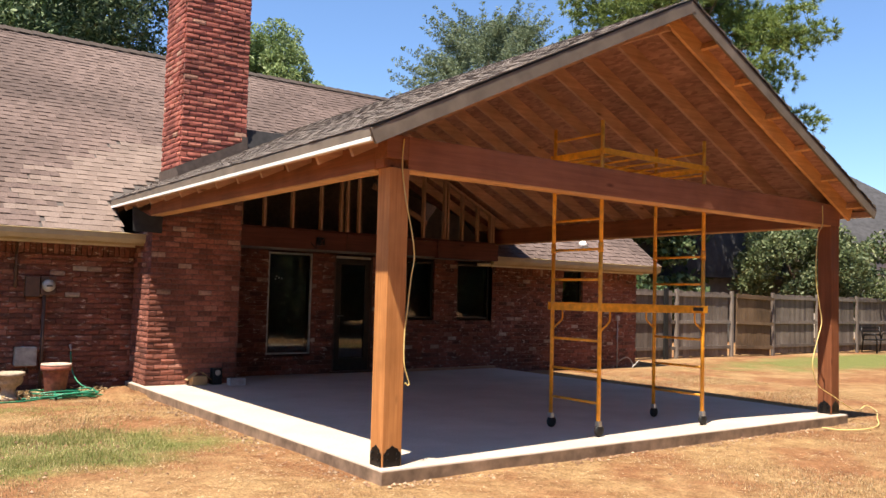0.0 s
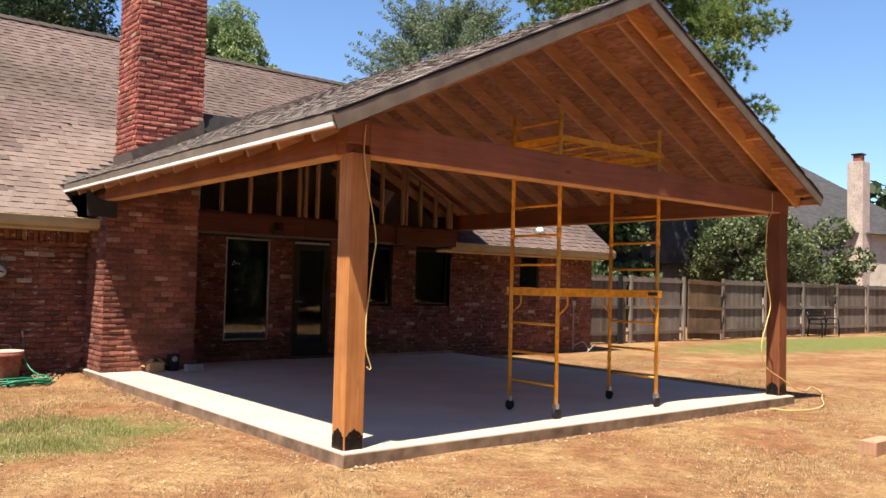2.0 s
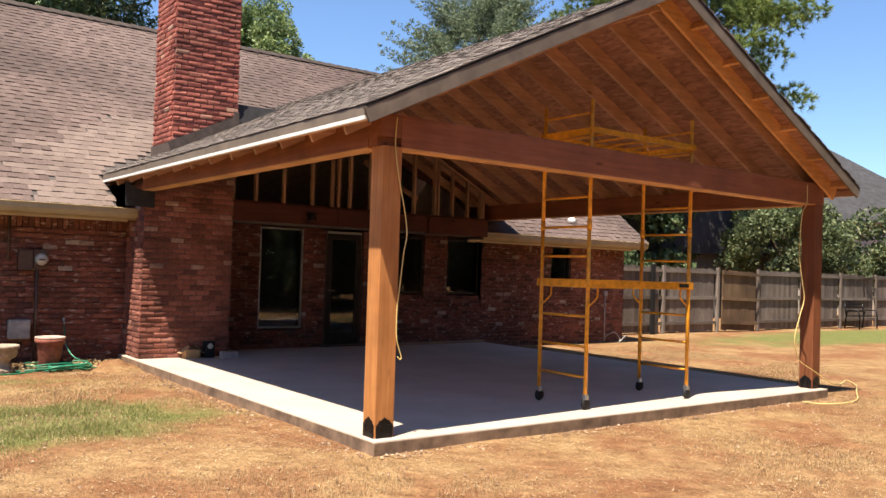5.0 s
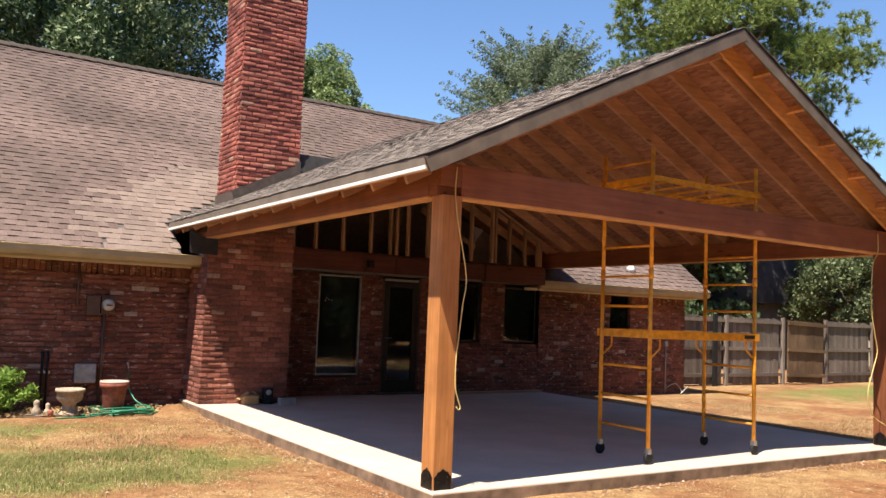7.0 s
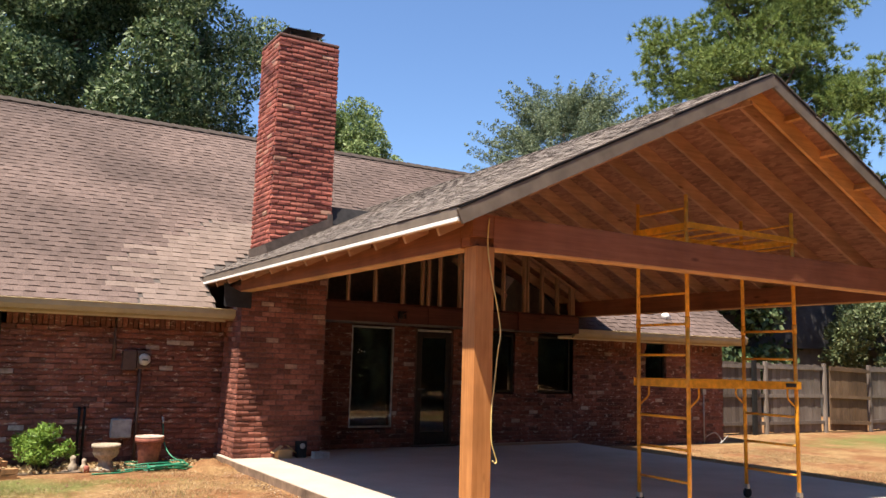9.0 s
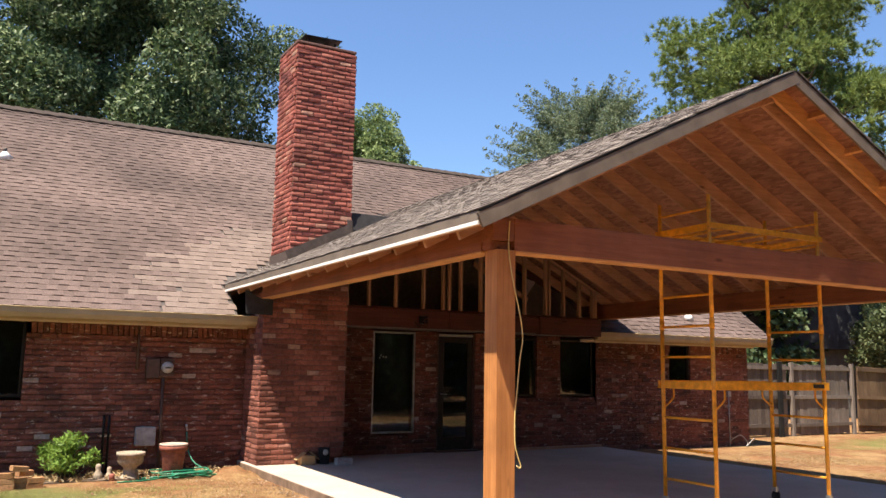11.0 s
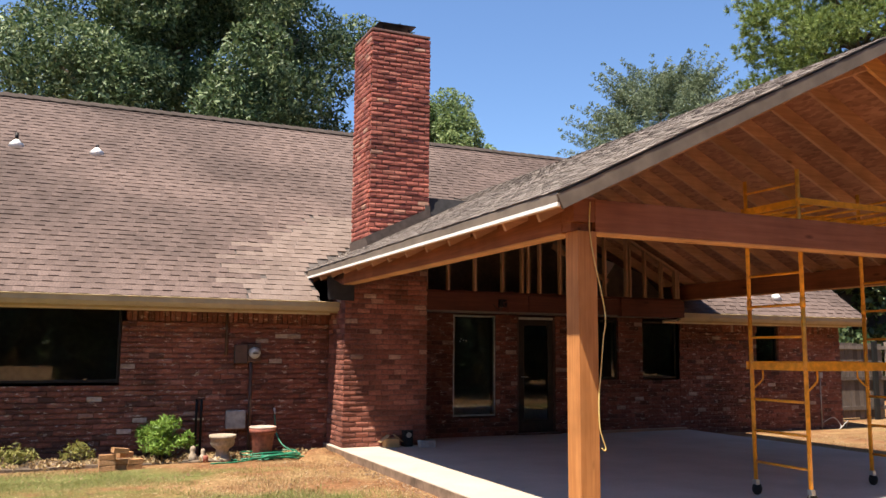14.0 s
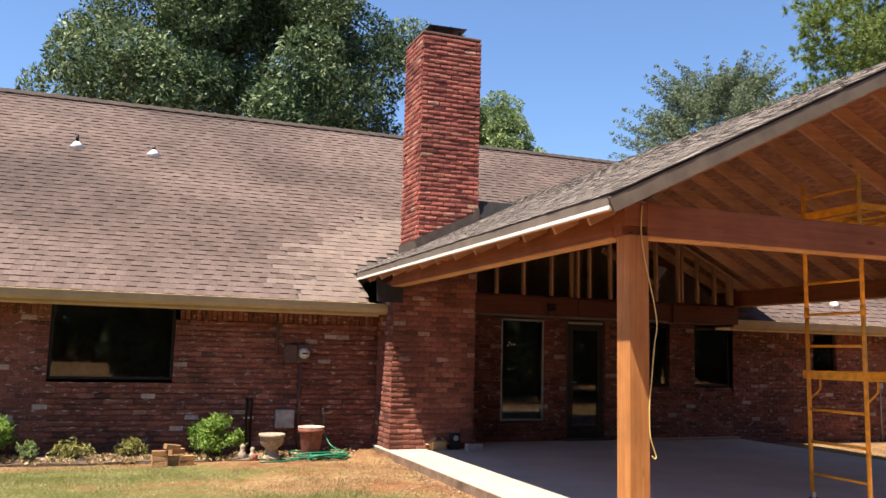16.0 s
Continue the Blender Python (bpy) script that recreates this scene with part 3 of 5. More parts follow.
# soffit, fascia and gutter
for nm, x0, x1 in (("gutter_west", HX0 - 0.3, 0.0), ("gutter_east", 6.66, HX1 + 0.2)):
    g = thing(nm, "cream painted eave gutter along the house roof", "gutter", kind="structure")
    bm = bmesh.new()
    prof = [(0.0, 0.0), (0.0, -0.135), (-0.055, -0.135), (-0.085, -0.075), (-0.085, -0.012), (-0.098, 0.0), (-0.085, 0.006), (-0.07, -0.02), (-0.06, -0.11), (-0.012, -0.12), (-0.012, 0.0)]
    r0 = [bm.verts.new((x0, EY + 0.05 + y, EZ - 0.012 + z)) for y, z in prof]
    r1 = [bm.verts.new((x1, EY + 0.05 + y, EZ - 0.012 + z)) for y, z in prof]
    for i in range(len(prof)):
        j = (i + 1) % len(prof)
        bm.faces.new((r0[i], r0[j], r1[j], r1[i]))
    bm.faces.new(r0[::-1])
    bm.faces.new(r1)
    part("trough", bm, M_CREAM, g)
    part("fascia_board", boxed(x0, EY + 0.052, EZ - 0.18, x1, EY + 0.08, EZ - 0.03), M_CREAM, g)
    part("soffit", boxed(x0, EY + 0.082, EZ - 0.15, x1, YW + 0.01, EZ - 0.13), M_TRIM, g)
    part("frieze", boxed(x0, YW - 0.03, EZ - 0.19, x1, YW + 0.008, EZ - 0.152), M_TRIM, g)
for x in (HX1 + 0.17,):
    v = thing("rake_board", "cream painted rake board on the gable", "trim", kind="structure")
    part("board", beam((x, EY, house_z(EY) - 0.1), (x, RY, RZ - 0.1), 0.03, 0.16), M_CREAM, v)


def window(name, hole, label, frame_mat, bars=(), rim=0.045, depth=0.06):
    x0, x1, z0, z1 = hole
    w = thing(name, label, "window", kind="structure", at=(0, 0, 0))
    y = YW + depth
    for nm, b in (("frame_side", (x0, y, z0, x0 + rim, y + 0.06, z1)), ("frame_side", (x1 - rim, y, z0, x1, y + 0.06, z1)),
                  ("frame_head", (x0 + rim, y, z1 - rim, x1 - rim, y + 0.06, z1)), ("frame_sill", (x0 + rim, y, z0, x1 - rim, y + 0.06, z0 + rim))):
        part(nm, boxed(*b, bevel=0.005), frame_mat, w)
    edges = [x0 + rim, *bars, x1 - rim]
    for b in bars:
        part("mullion", boxed(b - 0.02, y + 0.004, z0 + rim, b + 0.02, y + 0.056, z1 - rim), frame_mat, w)
    for a, b in zip(edges, edges[1:]):
        p = part("pane", boxed(a, y + 0.026, z0 + rim, b, y + 0.032, z1 - rim), M_GLASS, w)
        p.visible_shadow = False
    return w


window("window_1", BIGWIN, "wide dark screened window in a black frame", M_BLACK, ())
wa = window("window_2", WIN_A, "tall dark fixed window in a pale metal frame", M_ALU, (), 0.03, 0.02)
for x, z in ((2.335, 1.60), (2.355, 1.645), (2.40, 1.62), (2.45, 1.615)):
    part("sticker", boxed(x, YW + 0.040, z, x + 0.022, YW + 0.0445, z + 0.026), M_WHITE, wa, "small pale sticker")
window("window_3", WIN_B, "dark window in a bronze frame under the patio cover", M_FRAME, ())
window("window_4", WIN_C, "dark window in a bronze frame near the patio corner", M_FRAME, ())
window("window_5", WINGWIN, "small dark window in a bronze frame", M_FRAME, ())
door = thing("door_1", "dark glazed back door in a pale metal frame", "door", kind="structure")
for nm, b in (("frame_side", (3.45, YW + 0.02, 0, 3.49, YW + 0.08, 2.06)), ("frame_side", (4.20, YW + 0.02, 0, 4.24, YW + 0.08, 2.06)), ("frame_head", (3.49, YW + 0.02, 2.02, 4.20, YW + 0.08, 2.06)), ("threshold", (3.40, YW - 0.10, 0.0, 4.29, YW + 0.08, 0.03))):
    part(nm, boxed(*b, bevel=0.004), M_ALU if nm == "frame_head" else M_BOXBROWN, door)
for nm, b in (("stile", (3.495, YW + 0.03, 0.03, 3.60, YW + 0.07, 2.015)), ("stile", (4.09, YW + 0.03, 0.03, 4.195, YW + 0.07, 2.015)), ("rail", (3.60, YW + 0.03, 0.03, 4.09, YW + 0.07, 0.25)), ("rail", (3.60, YW + 0.03, 1.91, 4.09, YW + 0.07, 2.015))):
    part(nm, boxed(*b, bevel=0.004), M_FRAME, door)
p = part("pane", boxed(3.60, YW + 0.046, 0.25, 4.09, YW + 0.052, 1.91), M_GLASS, door)
p.visible_shadow = False
part("handle", tube([(3.55, YW + 0.03, 1.0), (3.55, YW - 0.02, 1.0), (3.64, YW - 0.03, 1.0)], 0.011), M_STEEL, door)

# stud wall and old fascia on the line of the former eave
YS = 6.56
studs = thing("stud_wall", "open stud framing over the back door", "wall framing", kind="structure")
for x0, x1, z0, z1, y in ((1.40, 3.30, 2.11, 2.40, YS - 0.02), (3.305, 4.10, 2.11, 2.395, YS - 0.035), (4.105, 5.20, 2.11, 2.39, YS - 0.02), (5.205, 6.62, 2.09, 2.40, YS - 0.045)):
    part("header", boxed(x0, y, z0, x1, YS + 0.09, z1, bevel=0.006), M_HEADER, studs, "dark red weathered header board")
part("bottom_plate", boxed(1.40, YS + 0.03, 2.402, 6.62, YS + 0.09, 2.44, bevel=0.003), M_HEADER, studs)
for x in (1.41, 1.80, 2.29, 2.81, 3.19, 3.31, 3.54, 3.95, 4.35, 4.89, 5.36, 5.43, 5.77, 6.14, 6.46, 6.52):
    top = cover_z(x) - 0.185
    if top > 2.6:
        part("stud", boxed(x, YS + 0.004, 2.442, x + 0.038, YS + 0.086, top), M_STUD, studs)
part("top_plate", beam((5.345, YS + 0.045, cover_z(5.345) - 0.165), (6.60, YS + 0.045, cover_z(6.60) - 0.165), 0.086, 0.04), M_STUD, studs)
part("top_plate", beam((1.40, YS + 0.045, cover_z(1.40) - 0.25), (3.5, YS + 0.045, cover_z(3.5) - 0.25), 0.086, 0.04), M_STUD, studs)
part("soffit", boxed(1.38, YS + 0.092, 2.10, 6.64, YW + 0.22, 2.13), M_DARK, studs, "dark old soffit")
part("brace", beam((4.1, YS + 0.5, 3.35), (5.3, YS + 0.5, 2.75), 0.038, 0.09), M_STUD, studs)
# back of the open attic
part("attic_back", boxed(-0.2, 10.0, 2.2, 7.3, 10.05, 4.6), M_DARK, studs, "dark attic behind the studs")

# ---- chimney ----
chim = thing("chimney", "rough red brick chimney with a wide shaded base", "chimney", at=(0, 0, 0))
CX0, CX1, CY0, CY1, CT = 0.357, 1.37, 6.38, 7.237, 6.575
bm = bmesh.new()
box(bm, 0.012, CY0 + 0.012, -0.3, 1.358, YW + 0.008, 2.55)
vs = [bm.verts.new(p) for p in ((0.012, CY0 + 0.012, 2.55), (CX0 + 0.02, CY0 + 0.012, 3.0), (CX0 + 0.02, CY0 + 0.012, 2.55), (0.012, YW, 2.55), (CX0 + 0.02, YW, 3.0), (CX0 + 0.02, YW, 2.55))]
for f in ((0, 2, 1), (3, 4, 5), (0, 1, 4, 3)):
    bm.faces.new([vs[i] for i in f])
part("base_core", bm, M_MORTAR, chim)
part("stack_core", boxed(CX0 + 0.012, CY0 + 0.012, 2.55, CX1 - 0.012, CY1 - 0.012, CT - 0.03), M_MORTAR, chim)
part("crown", boxed(CX0 - 0.005, CY0 - 0.005, CT - 0.012, CX1 + 0.005, CY1 + 0.005, CT + 0.03, bevel=0.012), M_MORTAR, chim, "dark cement crown")
capt = boxed(0.52, 6.52, CT + 0.19, 1.17, 7.10, CT + 0.205)
for v in capt.verts:
    v.co.z += (v.co.x - 0.52) * 0.03
part("cap_plate", capt, M_BLACK, chim, "dark sheet metal cap")
part("flue_collar", boxed(0.60, 6.60, CT + 0.03, 1.10, 7.02, CT + 0.12, bevel=0.01), M_BLACK, chim)
for x in (0.61, 1.07):
    for y in (6.61, 6.99):
        part("cap_leg", boxed(x, y, CT + 0.12, x + 0.025, y + 0.025, CT + 0.19), M_BLACK, chim)
# flashing against the new roof, and the cricket above the stack
part("flashing", beam((CX0 - 0.035, CY0 - 0.016, cover_z(CX0 - 0.035) + 0.085), (CX1 + 0.012, CY0 - 0.016, cover_z(CX1 + 0.012) + 0.085), 0.014, 0.15), M_FLASH, chim, "bent dark metal flashing")
part("flashing", boxed(CX0 - 0.026, CY0 - 0.024, cover_z(CX0) - 0.03, CX0 - 0.012, CY1 + 0.02, cover_z(CX0) + 0.145), M_FLASH, chim)
part("flashing_corner", boxed(CX1 - 0.075, CY0 - 0.027, cover_z(CX1) - 0.02, CX1 + 0.016, CY0 - 0.012, cover_z(CX1) + 0.215, bevel=0.003), M_FLASH, chim)
bm = bmesh.new()
ZC, XC = cover_z(CX1) + 0.365, CX1 + 0.742
vs = [bm.verts.new(p) for p in ((CX1, 6.47, ZC), (XC, 6.47, ZC), (CX1, CY0 - 0.01, cover_z(CX1) + 0.004), (CX1, CY1 + 0.02, cover_z(CX1) + 0.004), (XC - 0.02, 6.47, cover_z(XC) - 0.05))]
for f in ((0, 2, 1), (0, 1, 3), (2, 4, 1), (1, 4, 3), (0, 3, 2), (2, 3, 4)):
    bm.faces.new([vs[k] for k in f])
bmesh.ops.recalc_face_normals(bm, faces=bm.faces[:])
# the black colour also carries the shade that the stack throws on the saddle
part("cricket", bm, M_MATT_BLACK, chim, "saddle beside the stack, the stack's shade put into its black colour")

# ---- patio cover ----
cover = thing("patio_cover", "unfinished gabled timber patio cover with stained posts and open rafters", "patio cover", at=(3.5, 3.5, 0))
cover.location = (0, 0, 0)
OV, YF = 0.363, -0.29
XR = 7.363
PW = 0.188
BZ, BT = 2.455, 2.73
for x in (0.0, 6.834):
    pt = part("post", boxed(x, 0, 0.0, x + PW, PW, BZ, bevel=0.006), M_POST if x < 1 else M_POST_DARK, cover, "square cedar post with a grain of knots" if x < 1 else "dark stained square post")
    for (nx_, ny_) in ((-1, 0), (0, -1), (1, 0), (0, 1)):
        bm = bmesh.new()
        w = PW * 0.44
        prof = [(-w, 0.0), (w, 0.0), (w, 0.105), (w * 0.72, 0.125), (w * 0.62, 0.145), (w * 0.35, 0.150), (0.0, 0.172), (-w * 0.35, 0.150), (-w * 0.62, 0.145), (-w * 0.72, 0.125), (-w, 0.105)]
        cxy = Vector((x + PW / 2, PW / 2, 0))
        nrm = Vector((nx_, ny_, 0))
        side = Vector((-ny_, nx_, 0))
        f0 = [bm.verts.new(cxy + nrm * (PW / 2 + 0.001) + side * a + Vector((0, 0, z))) for a, z in prof]
        f1 = [bm.verts.new(cxy + nrm * (PW / 2 + 0.007) + side * a + Vector((0, 0, z))) for a, z in prof]
        bm.faces.new(f1)
        bm.faces.new(f0[::-1])
        for i in range(len(prof)):
            j = (i + 1) % len(prof)
            bm.faces.new((f0[i], f0[j], f1[j], f1[i]))
        bmesh.ops.recalc_face_normals(bm, faces=bm.faces[:])
        pl = part("base_plate", bm, M_BLACK, pt, "black steel post base plate")
        for a in (-0.045, 0.045):
            for z in (0.055, 0.10):
                c = cxy + nrm * (PW / 2 + 0.007) + side * a + Vector((0, 0, z))
                part("bolt", tube([c, c + nrm * 0.010], 0.012, 6), M_BLACK, pt)
part("front_beam", boxed(PW - 0.012, 0.0, BZ, 6.905 + 0.14, PW, BT, bevel=0.006), M_BEAM_X, cover, "reddish-brown stained front beam")
part("beam_end", boxed(-0.04, 0.0, BZ + 0.075, PW - 0.015, PW, BT, bevel=0.006), M_BEAM_X, cover, "notched end of the front beam")
part("beam_tenon", boxed(-0.03, 0.06, BZ + 0.002, PW - 0.02, PW, BZ + 0.073), M_BEAM_Y, cover)
for x in (-0.04, 6.87):
    part("side_beam", boxed(x, PW + 0.002, BZ, x + 0.17, 6.36 if x < 1 else 7.19, BT, bevel=0.006), M_BEAM_Y, cover, "reddish-brown stained side beam")
# added strips: unstained beam undersides, light bounced off the slab put into their colour
part("bottom_board", boxed(PW + 0.002, 0.004, BZ - 0.014, 6.832, PW - 0.004, BZ - 0.002, bevel=0.002), M_LUMBER, cover, "unstained beam underside with bounced slab light in its pale colour")
for x in (-0.036, 6.874):
    part("bottom_board", boxed(x, PW + 0.004, BZ - 0.014, x + 0.162, 6.35 if x < 1 else 7.18, BZ - 0.002, bevel=0.002), M_LUMBER, cover, "unstained beam underside with bounced slab light in its pale colour")
RD = 0.168


def slope_point(x, y, below):
    return Vector((x, y, cover_z(x) - below))


ys_r = [0.165 + 0.602 * k for k in range(13)]
for y in ys_r:
    for x0, x1 in ((-OV + 0.062, RX - 0.02), (XR - 0.062, RX + 0.02)):
        if x0 < 1 and CY0 - 0.05 < y < CY1 + 0.05:
            a, b = slope_point(x0, y, 0.038 + RD * 0.56), slope_point(-0.03, y, 0.038 + RD * 0.56)
            part("rafter_tail", beam(a, b, 0.04, RD), M_RAFTER, cover)
            x0 = CX1 + 0.05
        a, b = slope_point(x0, y, 0.038 + RD * 0.56), slope_point(x1, y, 0.038 + RD * 0.56)
        part("rafter", beam(a, b, 0.04, RD), M_RAFTER, cover)
part("ridge_board", boxed(RX - 0.019, -0.03, RH - 0.27, RX + 0.019, 9.6, RH - 0.075), M_RAFTER, cover)
# flat black panel across the eave end, just in front of the chimney corner
bm = bmesh.new()
f0 = [bm.verts.new(p) for p in ((-0.28, 6.332, 2.21), (0.13, 6.332, 2.195), (0.13, 6.332, 2.44), (-0.06, 6.332, 2.44), (-0.30, 6.332, 2.56))]
f1 = [bm.verts.new(v.co + Vector((0, 0.008, 0))) for v in f0]
bm.faces.new(f0)
bm.faces.new(f1[::-1])
for i in range(5):
    bm.faces.new((f0[i], f1[i], f1[(i + 1) % 5], f0[(i + 1) % 5]))
bmesh.ops.recalc_face_normals(bm, faces=bm.faces[:])
part("closing_panel", bm, M_MATT_BLACK, cover, "black panel across the eave end")
# fly rafters, lookouts and rake boards
for s, xe in ((1, -OV), (-1, XR)):
    low = 0.095 if s > 0 else 0.130
    a, b = slope_point(xe + s * 0.10, -0.022, low), slope_point(RX, -0.022, low)
    # left one in the browner rafter colour, right one in pale pine
    part("fly_rafter", beam(a, b, 0.038, 0.115 if s > 0 else 0.185), M_RAFTER if s > 0 else M_LUMBER, cover, "brown rafter" if s > 0 else "pale new pine rafter")
    yr = YF - (0.014 if s > 0 else 0.011)
    a, b = slope_point(xe, yr, 0.086), slope_point(RX, yr, 0.086) + Vector((s * 0.032, 0, RS * 0.032))
    part("rake_board", beam(a, b, 0.026, 0.128), M_FASCIA, cover, "brown painted rake board")
    a, b = slope_point(xe - s * 0.008, YF - 0.0045, 0.013), slope_point(RX, YF - 0.0045, 0.013)
    part("drip_edge", beam(a, b, 0.05, 0.010), M_BLACK, cover)
    for k in range(6):
        x = xe + s * (0.22 + 0.62 * k)
        c = slope_point(x, 0, 0.085)
        d = Vector((s, 0, RS)).normalized()
        bm = beam(c + Vector((0, -0.043, 0)), c + Vector((0, YF + 0.002, 0)), 0.038, 0.08, up=Vector((-RS * s, 0, 1)))
        part("lookout", bm, M_RAFTER if s > 0 else M_LUMBER, cover)
    # eave fascia in two boards
    xo = xe - s * 0.009
    yb = 7.237 if s > 0 else 7.4
    x0, x1 = sorted((xo, xo + s * 0.024))
    part("eave_fascia", boxed(x0, YF - 0.002, 2.619, x1, yb, REAVE - 0.004, bevel=0.003), M_FASCIA, cover, "brown painted eave board")
    x0, x1 = sorted((xo - s * 0.004, xo + s * 0.022))
    part("white_strip", boxed(x0, YF, 2.583, x1, yb, 2.616, bevel=0.003), M_WHITE, cover, "bright white primed strip")
    part("sub_fascia", boxed(*sorted((xo + s * 0.026, xo + s * 0.06))[:1], YF + 0.03, 2.585, sorted((xo + s * 0.026, xo + s * 0.06))[1], yb, 2.66), M_RAFTER, cover)
# decking boards under the shingles
for s, xe in ((1, -OV), (-1, XR)):
    run = RX - xe
    n_up = 4
    for r in range(n_up):
        y = YF + 0.01 - (1.22 if r % 2 else 0)
        while y < 9.9:
            y0, y1 = max(y, YF + 0.01), min(y + 2.44, 9.9)
            y += 2.44
            xa, xb = xe + run * r / n_up, xe + run * (r + 1) / n_up
            lim = EY + (min(cover_z(xa), cover_z(xb)) - EZ) / PITCH + 0.1
            y1 = min(y1, lim)
            if y1 - y0 < 0.05:
                continue
            g = 0.003
            bm = bmesh.new()
            q = [(xa, y0 + g), (xb, y0 + g), (xb, y1 - g), (xa, y1 - g)]
            lo = [bm.verts.new((px, py, cover_z(px) - 0.036)) for px, py in q]
            hi = [bm.verts.new((px, py, cover_z(px) - 0.024)) for px, py in q]
            bm.faces.new(lo)
            bm.faces.new(hi)
            for i in range(4):
                j = (i + 1) % 4
                bm.faces.new((lo[i], lo[j], hi[j], hi[i]))
            bmesh.ops.recalc_face_normals(bm, faces=bm.faces[:])
            part("osb_panel", bm, M_OSB, cover)
bm = bmesh.new()
for s, xe in ((1, -OV), (-1, XR)):
    q = [(xe, YF - 0.028), (RX, YF - 0.028), (RX, YVR), (xe, YV0)]
    vs = [bm.verts.new((px, py, cover_z(px) - 0.006)) for px, py in q]
    lo = [bm.verts.new((px, py, cover_z(px) - 0.022)) for px, py in q]
    bm.faces.new(vs)
    bm.faces.new(lo[::-1])
    for i in range(4):
        j = (i + 1) % 4
        bm.faces.new((vs[i], lo[i], lo[j], vs[j]))
bmesh.ops.recalc_face_normals(bm, faces=bm.faces[:])
part("roof_sheet", bm, M_UNDERLAY, cover)

# ---- scaffold ----
scaf = thing("scaffold_tower", "yellow rolling scaffold tower with two ladder ends and platforms", "scaffold")
SX, SY = (2.745, 4.45), (0.222, 0.925)
RUNGS = [0.34 + 0.318 * k for k in range(9)]
for x in SX:
    for y in SY:
        part("upright", tube([(x, y, 0.16), (x, y, 1.95)], 0.022, 10), M_YELLOW, scaf)
        part("upright", tube([(x, y, 1.953), (x, y, 3.28)], 0.022, 10), M_YELLOW, scaf)
        part("coupling", tube([(x, y, 1.90), (x, y, 2.0)], 0.027, 10), M_YELLOW, scaf)
        cst = part("caster", boxed(x - 0.024, y - 0.03, 0.105, x + 0.024, y + 0.03, 0.16, bevel=0.006), M_STEEL, scaf, "steel caster fork")
        wheel = turned([(0.02, -0.018), (0.056, -0.016), (0.062, -0.008), (0.062, 0.008), (0.056, 0.016), (0.02, 0.018)], 18)
        bmesh.ops.rotate(wheel, verts=wheel.verts[:], cent=(0, 0, 0), matrix=Matrix.Rotation(radians(90), 3, "X"))
        bmesh.ops.translate(wheel, verts=wheel.verts[:], vec=(x + 0.012, y, 0.063))
        part("wheel", wheel, M_RUBBER, cst, "black rubber wheel")
    for z in RUNGS:
        if abs(z - 1.29) > 0.1:
            part("rung", tube([(x, SY[0] + 0.02, z), (x, SY[1] - 0.02, z)], 0.014, 8), M_YELLOW, scaf)
    part("rung", tube([(x, SY[0] + 0.02, 3.14), (x, SY[1] - 0.02, 3.14)], 0.013, 8), M_YELLOW, scaf)
for z in (1.325, 2.955):
    for y in SY:
        yy = y - 0.035 if y < 0.5 else y + 0.035
        part("side_rail", boxed(SX[0] - 0.03, yy - 0.012, z - (0.045 if z < 2 else 0.03), SX[1] + 0.03, yy + 0.012, z + (0.04 if z < 2 else 0.03), bevel=0.004), M_YELLOW, scaf)
    for x in SX:
        part("end_rail", boxed(x - 0.012, SY[0] - 0.02, z - 0.045, x + 0.012, SY[1] + 0.02, z + 0.03, bevel=0.004), M_YELLOW, scaf)
    if z > 2:
        for k in range(5):
            x = SX[0] + 0.2 + k * 0.33
            part("cross_bar", tube([(x, SY[0], z - 0.02), (x, SY[1], z - 0.02)], 0.013, 8), M_YELLOW, scaf)
    for x, s in ((SX[0], 1), (SX[1], -1)):
        for y in SY:
            if z < 2:
                pts = spline([(x + s * 0.15, y, z - 0.04), (x + s * 0.15, y, z - 0.13), (x + s * 0.12, y, z - 0.17), (x + s * 0.02, y, z - 0.24)], 4)
                part("brace", tube(pts, 0.011, 6), M_YELLOW, scaf)
    if z < 2:
        part("decal", boxed(SX[1] - 0.24, SY[0] - 0.051, z - 0.02, SX[1] - 0.06, SY[0] - 0.0485, z + 0.02), M_RUBBER, scaf, "dark unreadable sticker bar")

# ---- cords ----
cord = tagged(part("extension_cord", tube(spline([(0.116, -0.014, 2.70), (0.107, -0.014, 2.466), (0.144, -0.02, 2.21), (0.215, -0.02, 1.93), (0.248, -0.02, 1.72), (0.222, -0.02, 1.55), (0.19, -0.02, 1.25), (0.172, -0.02, 1.086), (0.174, -0.02, 0.853), (0.205, -0.02, 0.74), (0.231, -0.02, 0.672), (0.215, -0.02, 0.655), (0.191, -0.02, 0.677)], 6), 0.0058, 6), M_CORD),
              "thin yellow extension cord hanging on the post", "cord")
cord2 = tagged(part("extension_cord", tube(spline([(6.593, -0.014, 2.69), (6.58, -0.02, 2.443), (6.433, -0.04, 2.273), (6.394, -0.04, 1.767), (6.474, -0.04, 1.41), (6.527, -0.04, 1.195), (6.435, -0.04, 0.981), (6.317, -0.04, 0.699), (6.37, -0.04, 0.486), (6.475, -0.04, 0.375), (6.812, -0.04, 0.238), (7.3, 0.0, 0.06), (8.4, 0.45, -0.09), (9.1, 0.70, -0.095), (8.6, 0.30, -0.095), (7.861, -0.075, -0.095), (7.2, -0.42, -0.095), (6.689, -0.537, -0.095), (6.292, -0.431, -0.095), (6.25, -0.2, -0.095)], 6), 0.0065, 6), M_CORD),
               "thin yellow extension cord trailing onto the soil", "cord")

